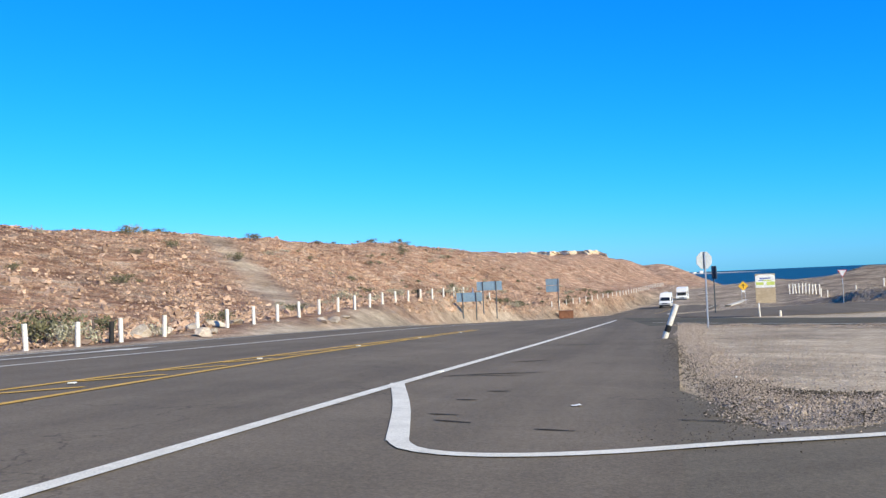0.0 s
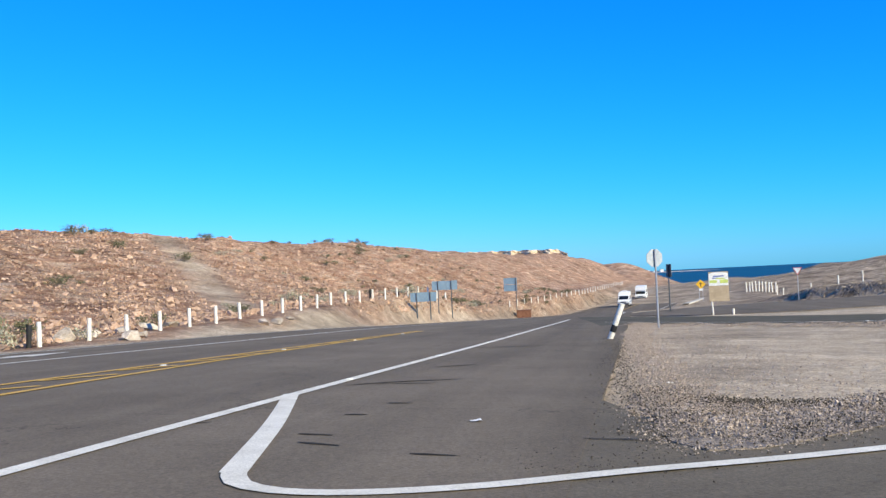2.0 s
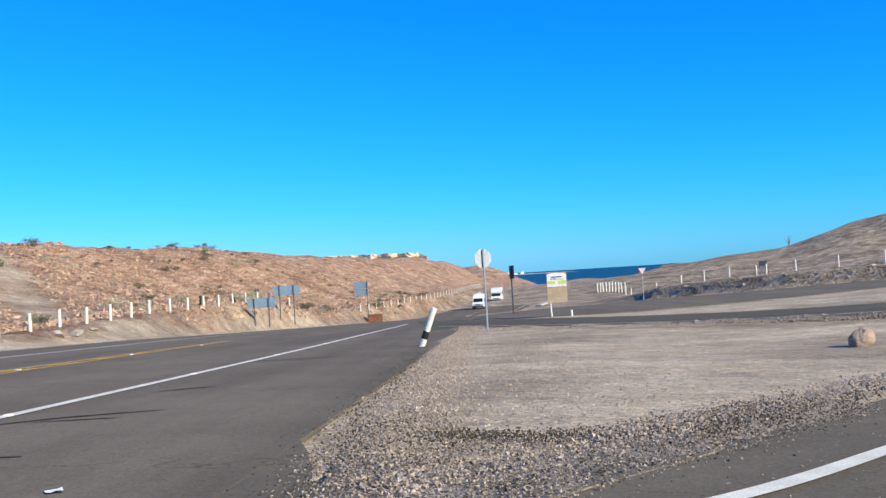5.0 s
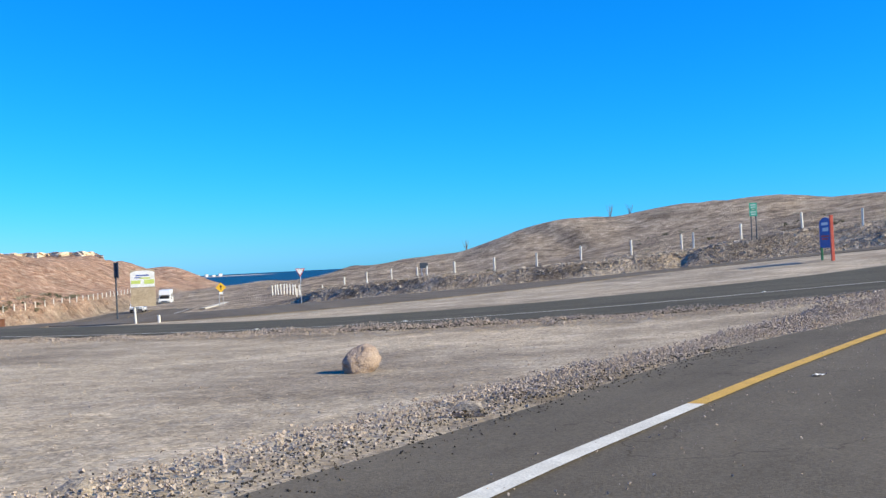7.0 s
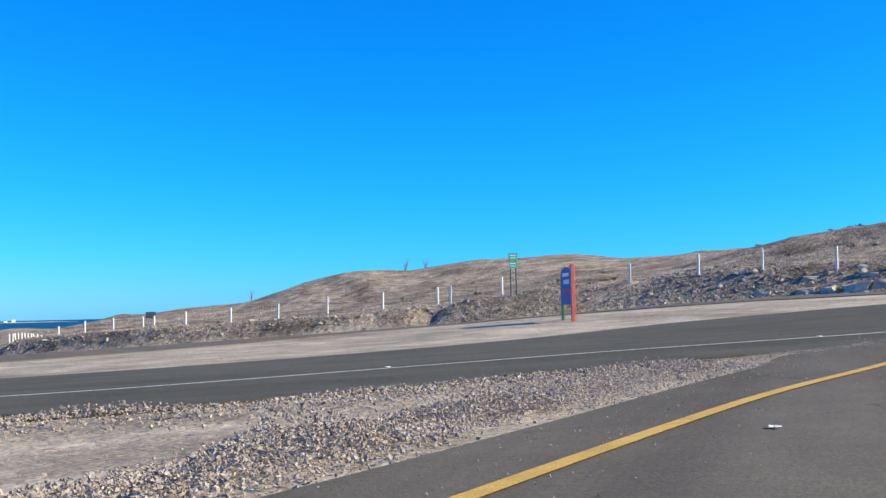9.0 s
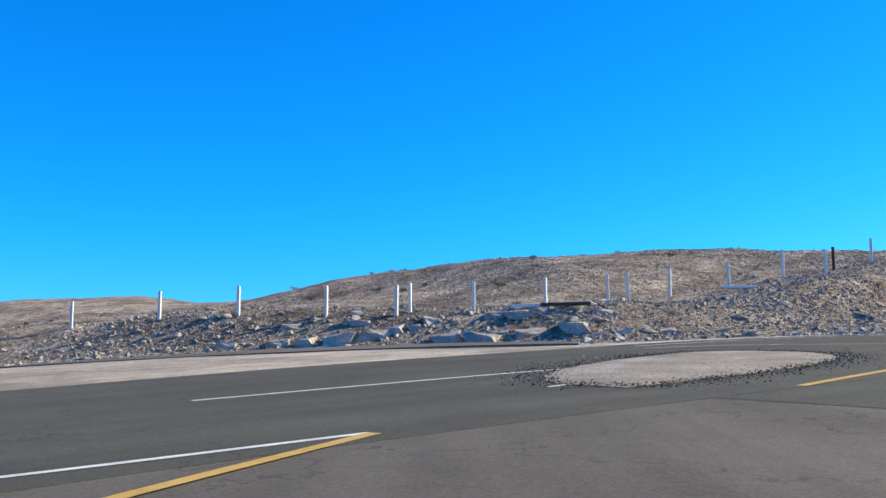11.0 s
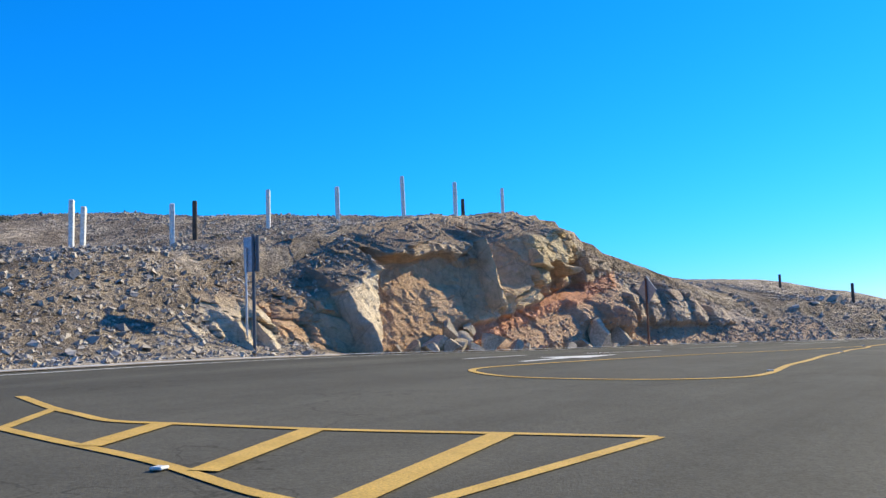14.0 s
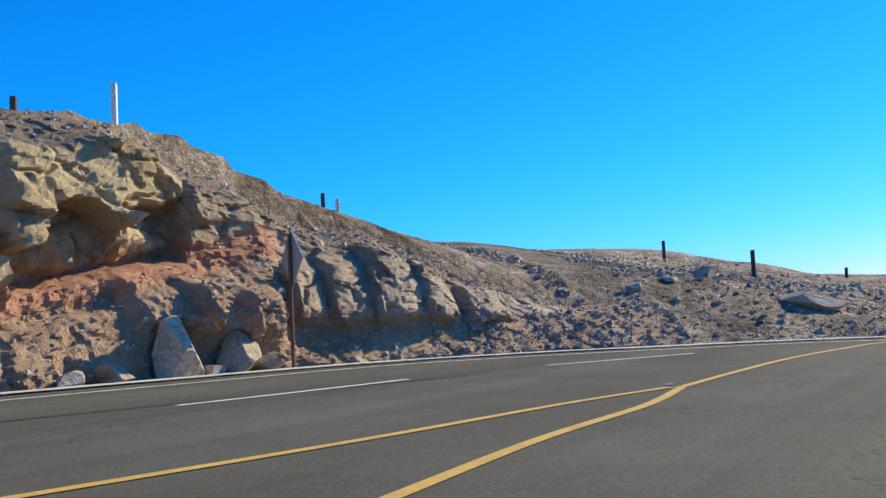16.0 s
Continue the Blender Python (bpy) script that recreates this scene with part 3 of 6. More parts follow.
stripe("edge_line", [(56.5, 23.9), (60, 23.1), (62.9, 22.4), (66.3, 21.4), (68, 21.2), (69.3, 21.3), (70.7, 21.7), (72, 22.3), (72.8, 23.1), (72.95, 24.2), (72.4, 25.7)], 0.16, YELLOW_PAINT, main, 0.005, 0.3)
stripe("edge_line", [(72.4, 25.7), (71.2, 28.3), (69, 30.1)], 0.1, WHITE_PAINT, main, 0.005)
patch("lane_arrow", [(62.45, 20.77), (65.44, 19.94), (66.0, 19.96), (65.55, 20.19), (67.04, 20.12), (68.06, 19.35), (67.21, 19.59), (66.41, 19.33), (65.28, 19.72), (62.41, 20.61)], WHITE_PAINT, main, 0.005)
patch("stop_bar", [(62.5, 22.37), (62.89, 22.28), (62.73, 21.84), (62.48, 20.8), (62.16, 19.9), (61.99, 19.87), (62.12, 20.42), (62.35, 21.02), (62.26, 21.62)], WHITE_PAINT, main, 0.009)
for line in ([(82.4, 21.5), (81.2, 20.3), (80.75, 19.75), (80.25, 19.1), (80.15, 18.45), (80.0, 16.9), (80.05, 15.4), (80.1, 14.2)], [(79.0, 23.4), (79.6, 21.7), (79.6, 19.75)], [(81.2, 20.25), (79.6, 19.75)], [(79.6, 19.75), (78.98, 18.83), (78.2, 17.6), (77.3, 16.5), (76.9, 15.75)], [(76.9, 15.65), (80.1, 14.2)]):
    stripe("chevron_edge", line, 0.12, YELLOW_PAINT, main, 0.005, 0.3)
for p, q in (((81.2, 22.1), (79.75, 21.5)), ((80.12, 18.5), (78.75, 18.42)), ((79.98, 17.06), (77.9, 17.1)), ((80.0, 15.45), (77.0, 15.95))):
    stripe("chevron_bar", [p, q], 0.22, YELLOW_PAINT, main, 0.009)
stripe("edge_line", [(106.7, 6.62), (104.5, 7.2), (101.7, 8.25), (98.3, 9.25), (96.3, 9.93), (93.2, 10.8), (90.7, 11.6), (87.9, 12.35), (86.8, 13.1), (86.2, 14.4), (86.35, 16.0), (87.3, 16.8), (88.4, 17.0), (89.8, 16.4), (92.9, 14.7), (97, 12.5), (101.4, 9.9), (104.7, 8.1), (106.8, 6.75)], 0.13, YELLOW_PAINT, main, 0.005, 0.3)
stripe("centre_line", [(106.7, 6.65), (109.5, 5.5), (112.8, 4.0), (115.8, 2.25), (117.6, 0.95), (118.7, -1.5), (120.3, -12), (124, -30), (131, -70)], 0.13, YELLOW_PAINT, main, 0.005)
patch("lane_arrow", [(91.2, 16.62), (93.2, 15.95), (93.5, 16.45), (96.2, 14.75), (93.6, 15.3), (93.25, 15.7), (91.1, 16.45)], WHITE_PAINT, main, 0.005)
stripe("lane_line", [(92.3, 17.9), (95.2, 16.9)], 0.12, WHITE_PAINT, main, 0.005)
stripe("lane_line", [(97, 15.6), (101.2, 13.6)], 0.12, WHITE_PAINT, main, 0.005)
stripe("lane_line", [(104.8, 12.8), (108.9, 10.7)], 0.12, WHITE_PAINT, main, 0.005)
stripe("lane_line", [(112, 8.6), (115, 5.6)], 0.12, WHITE_PAINT, main, 0.005)


def inset(line, by):
    pts = [Vector(p) for p in line]
    out = []
    for i, p in enumerate(pts):
        d = (pts[min(i + 1, len(pts) - 1)] - pts[max(i - 1, 0)]).normalized()
        out.append((p.x + d.y * by, p.y - d.x * by))
    return out


CONCRETE = material("pale_concrete", [(0.48, 0.45, 0.40), (0.63, 0.60, 0.54)], 0.9, 1.2, 25, 0.3)
stripe("edge_line", inset(MAIN_EDGE[2:], 1.15), 0.12, WHITE_PAINT, main, 0.005)
gutter = stripe("gutter", inset(MAIN_EDGE[2:], 0.12), 0.42, CONCRETE, main, 0.03)


# ---- loose gravel ----
def pebbles(name, spots, mat, label):
    """Many small angular stones in one mesh: x, y, z, size."""
    base = np.array([(-1, -1, -1), (1, -1, -1), (1, 1, -1), (-1, 1, -1), (-1, -1, 1), (1, -1, 1), (1, 1, 1), (-1, 1, 1)], float) * 0.72
    quad = np.array([(4, 5, 6, 7), (0, 1, 5, 4), (1, 2, 6, 5), (2, 3, 7, 6), (3, 0, 4, 7)])
    rng = np.random.default_rng(len(spots))
    n = len(spots)
    spots = np.asarray(spots, float)
    v = base[None] * rng.uniform(0.45, 1.15, (n, 8, 1)) * rng.uniform(0.6, 1.3, (n, 1, 3)) * spots[:, None, 3:4] * np.array([1.0, 1.0, 0.7])
    v += rng.normal(0, 0.16, (n, 8, 3)) * spots[:, None, 3:4]
    for axes in ((0, 1), (0, 2), (1, 2)):
        a = rng.uniform(0, 6.28, n) if axes == (0, 1) else rng.normal(0, 0.4, n)
        c, s = np.cos(a)[:, None], np.sin(a)[:, None]
        p, q = v[..., axes[0]].copy(), v[..., axes[1]].copy()
        v[..., axes[0]], v[..., axes[1]] = p * c - q * s, p * s + q * c
    v = v + spots[:, None, :3]
    f = (quad[None] + 8 * np.arange(n)[:, None, None]).reshape(-1, 4)
    me = bpy.data.meshes.new(name)
    me.from_pydata(v.reshape(-1, 3).tolist(), [], f.tolist())
    me.materials.append(mat)
    return tagged(new(name, me), label, "stones", kind="stuff")


def island_material(name, colours, spread=0.5, rough=0.95):
    """Stones whose tint differs from piece to piece."""
    m = material(name, colours, rough, 5, 30, 0.4)
    n, l = m.node_tree.nodes, m.node_tree.links
    geo = n.new("ShaderNodeNewGeometry")
    hsv = [x for x in n if x.bl_idname == "ShaderNodeHueSaturation"][0]
    old = hsv.inputs["Value"].links[0].from_socket
    span = n.new("ShaderNodeMapRange")
    span.inputs["To Min"].default_value, span.inputs["To Max"].default_value = 1 - spread, 1 + spread
    l.new(geo.outputs["Random Per Island"], span.inputs["Value"])
    times = n.new("ShaderNodeMath")
    times.operation = "MULTIPLY"
    l.new(old, times.inputs[0])
    l.new(span.outputs["Result"], times.inputs[1])
    l.new(times.outputs["Value"], hsv.inputs["Value"])
    return m


APRON = material("trampled_gravel", [(0.12, 0.10, 0.08), (0.23, 0.192, 0.157), (0.34, 0.29, 0.24)], 0.95, 1.6, 26, 0.9, spread=0.1)
PEBBLE = island_material("gravel_stones", [(0.32, 0.262, 0.218), (0.46, 0.385, 0.325)], 0.26)
RUBBLE = island_material("rubble_stones", [(0.30, 0.25, 0.20), (0.49, 0.42, 0.345)], 0.34)
rng = np.random.default_rng(3)


def along(line, count, spread, sizes, heap=0.0, shift=0.0):
    """Spots scattered along a line, heaped up in its middle."""
    pts = np.array(resample(line, 0.4))[:, :2]
    i = rng.integers(0, len(pts) - 1, count)
    d = pts[i + 1] - pts[i]
    p = pts[i] + d * rng.random((count, 1))
    d = d / np.linalg.norm(d, axis=1)[:, None]
    o = rng.normal(0, 1, count) * spread
    x, y = p[:, 0] - d[:, 1] * (o + shift), p[:, 1] + d[:, 0] * (o + shift)
    h = heap * np.clip(1 - np.abs(o) / (1.6 * spread), 0, 1) * np.clip(0.6 + 0.5 * np.sin(x * 1.9) * np.sin(y * 1.3 + 1), 0, 2)
    z = np.maximum(land(x, y), road_level(x, y) - 0.016) + h * rng.random(count)
    return np.stack([x, y, z, rng.choice(sizes, count) * rng.uniform(0.6, 1.3, count)], -1)


SLIP_EDGE = [(3.6, 9.9), (6.9, 12.5), (10.6, 15.5), (15.8, 18.9), (20.9, 21.6), (23.6, 22.6), (26.5, 24.0), (29, 25.1), (31.2, 25.7), (34.5, 26.7), (37.4, 27.2)]
RAMP_EDGE = [(11.2, 45.5), (16.0, 39.4), (20.8, 34.1), (24.5, 31.1), (27.6, 29.1), (31.5, 28.5), (34.5, 28.3), (37.3, 28.0)]
HIGH_EDGE = [(2.85, 9.6), (3.15, 11.2), (3.7, 14.3), (4.85, 20), (6.1, 26), (7.2, 31), (8.1, 35), (9.4, 39.5), (10.6, 44)]
# broken edge of the asphalt at the nose of the dirt island
apron = ribbon("gravel_apron", [(3.8, 14.2), (3.2, 11.0), (2.9, 9.2), (3.05, 8.75), (3.5, 8.85), (4.6, 9.75), (6.2, 11.05)],
               [(3.95, 14.4), (3.6, 12), (3.9, 11), (4.1, 10.8), (4.4, 11.0), (5.2, 11.5), (6.5, 12.3)], 0.003, APRON, 10, 90, 0.03)
tagged(apron, "trampled dark gravel and asphalt crumbs at the road edge", "gravel", kind="structure")


def nose(count, sizes, lift):
    """Spots spread over the nose of the island."""
    t, f = rng.random(count) ** 1.3, rng.random(count)
    edge, core = np.array(resample([(3.7, 14.0), (3.1, 10.9), (2.75, 9.1), (2.9, 8.6), (3.5, 8.85), (5.3, 10.35), (9.0, 13.2)], 0.1)), np.array(resample([(4.6, 14.0), (4.3, 12.5), (4.4, 12.2), (4.6, 12.0), (5.0, 12.2), (6.4, 13.0), (9.2, 14.8)], 0.1))
    i = (rng.random(count) * (len(edge) - 1)).astype(int)
    j = (i * (len(core) - 1) / (len(edge) - 1)).astype(int)
    p = edge[i] * (1 - t[:, None]) + core[j] * t[:, None] + rng.normal(0, 0.13, (count, 3))
    return np.stack([p[:, 0], p[:, 1], np.maximum(land(p[:, 0], p[:, 1]), road_level(p[:, 0], p[:, 1]) + 0.01) + lift * f, rng.choice(sizes, count) * rng.uniform(0.6, 1.3, count)], -1)


spots = np.concatenate([
    nose(15000, (0.004, 0.0065, 0.010), 0.012),
    along(SLIP_EDGE[:4], 7000, 0.30, (0.008, 0.012, 0.019), 0.10, 0.25), along(SLIP_EDGE[3:6], 9000, 0.30, (0.008, 0.012, 0.018), 0.18, 0.2), along(SLIP_EDGE[5:9], 15000, 0.42, (0.008, 0.013, 0.021), 0.36, 0.2), along(SLIP_EDGE[8:], 9000, 0.5, (0.007, 0.011, 0.017), 0.16, 0.2),
    along(RAMP_EDGE, 15000, 0.55, (0.010, 0.016, 0.026), 0.24, -0.35), along(HIGH_EDGE, 24000, 0.33, (0.006, 0.010, 0.016), 0.09, -0.55),
    along([(37.3, 27.8), (39.8, 27.5), (42.3, 27.45), (43.6, 27.4)], 2600, 0.2, (0.007, 0.011, 0.016), 0.05, 0.0),
    along([(x + 1.6, y - 0.2) for x, y in HIGH_EDGE], 6000, 1.0, (0.006, 0.010, 0.016), 0.01, -0.5)])
pebbles("gravel_heap", spots, PEBBLE, "loose pinkish-grey gravel heaped along the road edges")
x, y = rng.uniform(3, 40, 22000), rng.uniform(9, 46, 22000)
inside = (x > 3 + (y - 9) * 0.225 + 0.3) & (y > 9.6 + (x - 3.2) * 0.72 - 0.0045 * (x - 3.2) ** 2 - 0.4)
x, y = x[inside], y[inside]
spots = np.stack([x, y, land(x, y), rng.choice((0.006, 0.009, 0.014), len(x)) * rng.uniform(0.7, 1.4, len(x))], -1)
x = rng.uniform(6, 44, 900)
y = 11.2 + (x - 6.9) * 0.68 - 0.0052 * (x - 6.9) ** 2 - np.abs(rng.normal(0, 1.3, 900))
spots = np.concatenate([spots, np.stack([x, y, road_level(x, y) + 0.004, rng.uniform(0.004, 0.012, 900)], -1)])
pebbles("scattered_pebbles", spots, PEBBLE, "small pebbles strewn over the dirt and the asphalt edge")

CRUMB = island_material("dark_crumbs", [(0.045, 0.038, 0.03), (0.10, 0.085, 0.065)], 0.4)
spots = np.concatenate([along(SLIP_EDGE[:5], 4200, 0.34, (0.005, 0.009, 0.014), 0.03, -0.25), along(HIGH_EDGE[:6], 3000, 0.22, (0.005, 0.008, 0.012), 0.02, 0.0), nose(5200, (0.004, 0.007, 0.010), 0.02), along([(4.0, 12.7), (5.2, 12.2), (6.4, 12.3), (8.5, 14.1)], 6500, 0.24, (0.006, 0.009, 0.013), 0.02, 0.0), along([(2.9, 9.6), (3.4, 9.4), (4.2, 10.0), (5.4, 11.0)], 3000, 0.18, (0.006, 0.009, 0.012), 0.02, 0.0), along([(1.6, 7.8), (2.6, 8.6), (4.5, 9.8)], 500, 0.4, (0.005, 0.008), 0.01, 0.0), along(RAMP_EDGE, 1800, 0.2, (0.01, 0.018, 0.026), 0.03, 0.35)])
spots[:, 2] = np.maximum(spots[:, 2], road_level(spots[:, 0], spots[:, 1]) - 0.004)
pebbles("asphalt_crumbs", spots, CRUMB, "dark broken asphalt crumbs along the road edge")
TYRE_MARK = material("tyre_mark", [(0.072, 0.064, 0.050), (0.090, 0.080, 0.062)], 0.95, 3, 40, 0.1, spec=0.08)
TAR = material("tar_mark", [(0.030, 0.027, 0.023), (0.055, 0.048, 0.040)], 0.9, 3, 40, 0.1, spec=0.1)


def smear(line, width, road, lift=0.013):
    """A dark mark on the asphalt, pointed at both ends."""
    pts = resample(line, 0.12)
    bm = bmesh.new()
    rows = []
    for i, p in enumerate(pts):
        d = (pts[min(i + 1, len(pts) - 1)] - pts[max(i - 1, 0)]).normalized()
        w = width * math.sin(math.pi * (i + 0.3) / (len(pts) - 0.4)) ** 0.7 * (0.75 + 0.25 * math.sin(i * 2.3))
        side = Vector((-d.y, d.x, 0)) * (w / 2)
        rows.append([bm.verts.new((q.x, q.y, level(q.x, q.y) + lift)) for q in (p + side, p - side)])
    for a, b in zip(rows[:-1], rows[1:]):
        bm.faces.new((a[0], a[1], b[1], b[0]))
    bmesh.ops.recalc_face_normals(bm, faces=bm.faces)
    return part("tar_mark", bm, TYRE_MARK if width > 0.19 else TAR, road)


for line, w, road in (([(-0.1, 14.5), (0.6, 15.1), (1.6, 15.6)], 0.12, highway), ([(0.3, 14.7), (1.2, 14.9)], 0.08, highway), ([(2.4, 25.6), (4.3, 26.4)], 0.28, highway), ([(-0.2, 9.7), (0.1, 9.6)], 0.09, slip), ([(-0.15, 9.2), (0.2, 9.0)], 0.09, slip), ([(0.75, 8.6), (1.1, 8.5)], 0.08, slip),
                      ([(0.5, 12.2), (0.8, 12.2)], 0.1, highway), ([(0.1, 11.1), (0.35, 11.1)], 0.1, highway), ([(-1.4, 10.4), (-1.1, 10.5)], 0.08, highway), ([(1.2, 18.2), (2.0, 18.9)], 0.12, highway), ([(2.2, 9.4), (2.8, 9.3)], 0.06, slip),
                      ([(8, 6), (14, 9.5), (24, 13.5), (36, 16.5)], 0.30, slip), ([(9, 4.2), (15, 7.6), (25, 11.5), (37, 14.2)], 0.26, slip), ([(98, 16.5), (104, 13.6), (110, 9.6)], 0.2, main), ([(66, 12.5), (74, 10.5), (84, 7.5), (94, 3.6)], 0.25, main), ([(62, 24.2), (70, 24.8)], 0.3, main), ([(70, 27.0), (76, 25.8), (83, 23.2)], 0.25, main)):
    smear(line, w, road, 0.002)

# second dirt island, between the lanes
bm = bmesh.new()
ring = resample([(55.5, 26.1), (58, 25.2), (61, 24.5), (64.0, 24.3), (65.9, 24.9), (66.8, 26.1), (66.6, 27.6), (63.5, 28.4), (59.5, 28.6), (56.5, 27.8), (55.5, 26.1)], 0.5)[:-1]
mid = sum(ring, Vector()) / len(ring)
rows = []
for k, (f, h) in enumerate(((1.0, -0.01), (0.93, 0.02), (0.75, 0.03), (0.4, 0.03))):
    rows.append([bm.verts.new((q.x, q.y, level(q.x, q.y) + 0.02 + h)) for q in (mid.lerp(p, f) for p in ring)])
for a, b in zip(rows[:-1], rows[1:]):
    for i in range(len(ring)):
        j = (i + 1) % len(ring)
        bm.faces.new((a[i], a[j], b[j], b[i]))
bm.faces.new(rows[-1])
bmesh.ops.recalc_face_normals(bm, faces=bm.faces)
tagged(link("dirt_island", bm, DIRT), "low dirt traffic island with gravel rim", "island", kind="structure")
pebbles("island_crumbs", [(x, y, level(x, y) + 0.015 + 0.03 * random.random(), s) for x, y, z, s in along([(p.x, p.y) for p in ring], 6500, 0.45, (0.006, 0.010, 0.015))], CRUMB, "dark crumbs strewn round the dirt island")
pebbles("island_gravel", [(x, y, level(x, y) + 0.03, s) for x, y, z, s in along([(p.x, p.y) for p in ring], 700, 0.4, (0.012, 0.02))], PEBBLE, "gravel round the rim of the dirt island")


# ---- posts ----
def ghost_post(at, height=0.8, radius=0.075, band=True, lean=(0, 0), label="white painted concrete guide post", mat=WHITE_POST):
    ob = thing("guide_post", at, 0, label, "post", "guide posts")
    bm = bmesh.new()
    top = Vector((lean[0], lean[1], height))
    rod(bm, radius, radius * 0.96, top * (-0.25 / height), top, 12)
    part("shaft", bm, mat, ob)
    if band:
        bm = bmesh.new()
        rod(bm, radius * 1.04, radius * 1.03, top * 0.26, top * 0.44, 12)
        part("band", bm, BLACK_PAINT, ob, "black painted band")
    return ob


ghost_post((6.9, 30.7, -0.86), 1.14, 0.09, True, (0.42, -0.16), "white leaning guide post with a black band, beside the highway")
row = ghost_post((*on_a(15.75, -13.9), float(land(*on_a(15.75, -13.9)))), 0.78, 0.075, False)
for run in (8.6, 11.0, 13.4, 18.5, 20.95, 23.45, 25.95, 28.5, 31.1, 33.8, 36.6, 39.4, 42.15, 45.5, 51.95, 56.4, 59.95, 63.65, 67.45, 71.2, 75, 78.8, 82.6, 86.4):
    x, y = on_a(run, -13.9 - 1.6 * float(smooth01((run - 42) / 14)))
    copy_thing(row, pose(x, y, float(land(x, y)) - 0.03, random.uniform(-2, 2), random.uniform(-2, 2), 0))
stub = ghost_post((*on_a(15.5, -14.1), float(land(*on_a(15.5, -14.1)))), 0.7, 0.08, False, (0.02, 0.03), "dark weathered stub of a guide post", BLACK_PAINT)
for run in (39.65, 59.6):
    x, y = on_a(run, -14.0 - 1.6 * float(smooth01((run - 42) / 14)))
    copy_thing(stub, pose(x, y, float(land(x, y)) - 0.03, 3, -2, 40))
for k in range(34):
    x, y = on_a(118 + 4.6 * k, -15.2 - 0.02 * k)
    copy_thing(row, pose(x, y, float(land(x, y)), random.uniform(-2, 2), random.uniform(-2, 2), 0))
small = ghost_post((19.47, 56.19, -1.72), 0.5, 0.07, False, label="short white marker post on the dirt median")
DARK_WOOD = material("dark_weathered_wood", [(0.05, 0.042, 0.036), (0.10, 0.083, 0.07)], 0.9, 3, 30, 0.4)


def fence_post(at, height, turn, mat, lean=0.0, label="white painted square fence post"):
    ob = thing("fence_post", at, turn, label, "post", "fence posts")
    bm = bmesh.new()
    box(bm, 0.15, 0.15, height + 0.3, (0, 0, -0.3), 0.015)
    part("shaft", bm, mat, ob)
    bm = bmesh.new()
    box(bm, 0.13, 0.13, 0.03, (0, 0, height - 0.002), 0.01)
    part("cap", bm, mat, ob)
    return ob


FENCE = [(53.8, 118.2), (55.3, 114.9), (56.9, 111.4), (58.5, 107.9), (59.1, 106.7), (60.7, 103.1), (62.9, 98.3), (65.1, 93.5), (67.3, 88.8), (69.4, 83.5), (71.6, 78.9), (72.1, 77.9), (74.1, 73.9), (75.9, 68.6),
         (77.1, 63.5), (78.4, 58.5), (79.5, 54.2), (80.6, 49.6), (81.3, 46.0), (81.9, 45.6), (82.33, 42.4), (85.75, 40.2), (88.8, 38.1), (90.2, 37.5), (92.0, 35.85), (95.66, 33.6), (99.3, 31.4), (100.1, 31.5), (102.3, 29.5),
         (105.5, 27.3), (108.38, 25.52), (111.56, 23.6), (114.63, 21.92), (117.93, 20.2)]
first = fence_post((*FENCE[0], float(land(*FENCE[0]))), 1.42, 10, WHITE_POST)
TOPS = {(111.56, 23.6): 8.19, (114.63, 21.92): 8.29, (117.93, 20.2): 8.39, (108.38, 25.52): 7.39}
for x, y in FENCE[1:]:
    post = copy_thing(first, pose(x, y, float(land(x, y)), random.uniform(-1.5, 1.5), random.uniform(-1.5, 1.5), random.uniform(0, 40)))
    if (x, y) in TOPS:
        post.scale = (1, 1, (TOPS[x, y] - float(land(x, y))) / 1.42)
for k in range(10):
    x, y = 67.0 + 0.06 * k, 187.5 - 1.5 * k
    copy_thing(first, pose(x, y, float(land(x, y)), random.uniform(-3, 3), random.uniform(-3, 3), 10)).scale = (1.3, 1.3, 1.3)
for x, y in ((61.7, 158.4), (58.2, 147), (55.8, 131)):
    copy_thing(first, pose(x, y, float(land(x, y)), random.uniform(-3, 3), random.uniform(-3, 3), 10))
for x, y, h in ((103.4, 29.2, 1.35), (115.7, 21.76, 1.0), (146.3, 3.6, 0.95), (137.5, 0.5, 1.35), (157, -8.3, 0.8), (126.68, 16.33, 1.3), (126.91, 16.92, 1.45)):
    fence_post((x, y, float(land(x, y))), h, 15, DARK_WOOD if h != 1.3 else WHITE_POST, label="dark weathered wooden fence post on the hill")
for x, y, turn, mat, ln in ((82.5, 39.5, 20, WHITE_POST, 1.9), (82.6, 37.9, 8, DARK_WOOD, 2.3), (94.5, 32.9, 28, WHITE_POST, 1.9)):
    ob = thing("fallen_post", (x, y, float(land(x, y)) + 0.12), turn, "fence post lying fallen on the ground", "post", "fallen posts")
    bm = bmesh.new()
    box(bm, 0.15, ln, 0.15, (0, 0, 0), 0.015)
    part("shaft", bm, mat, ob)


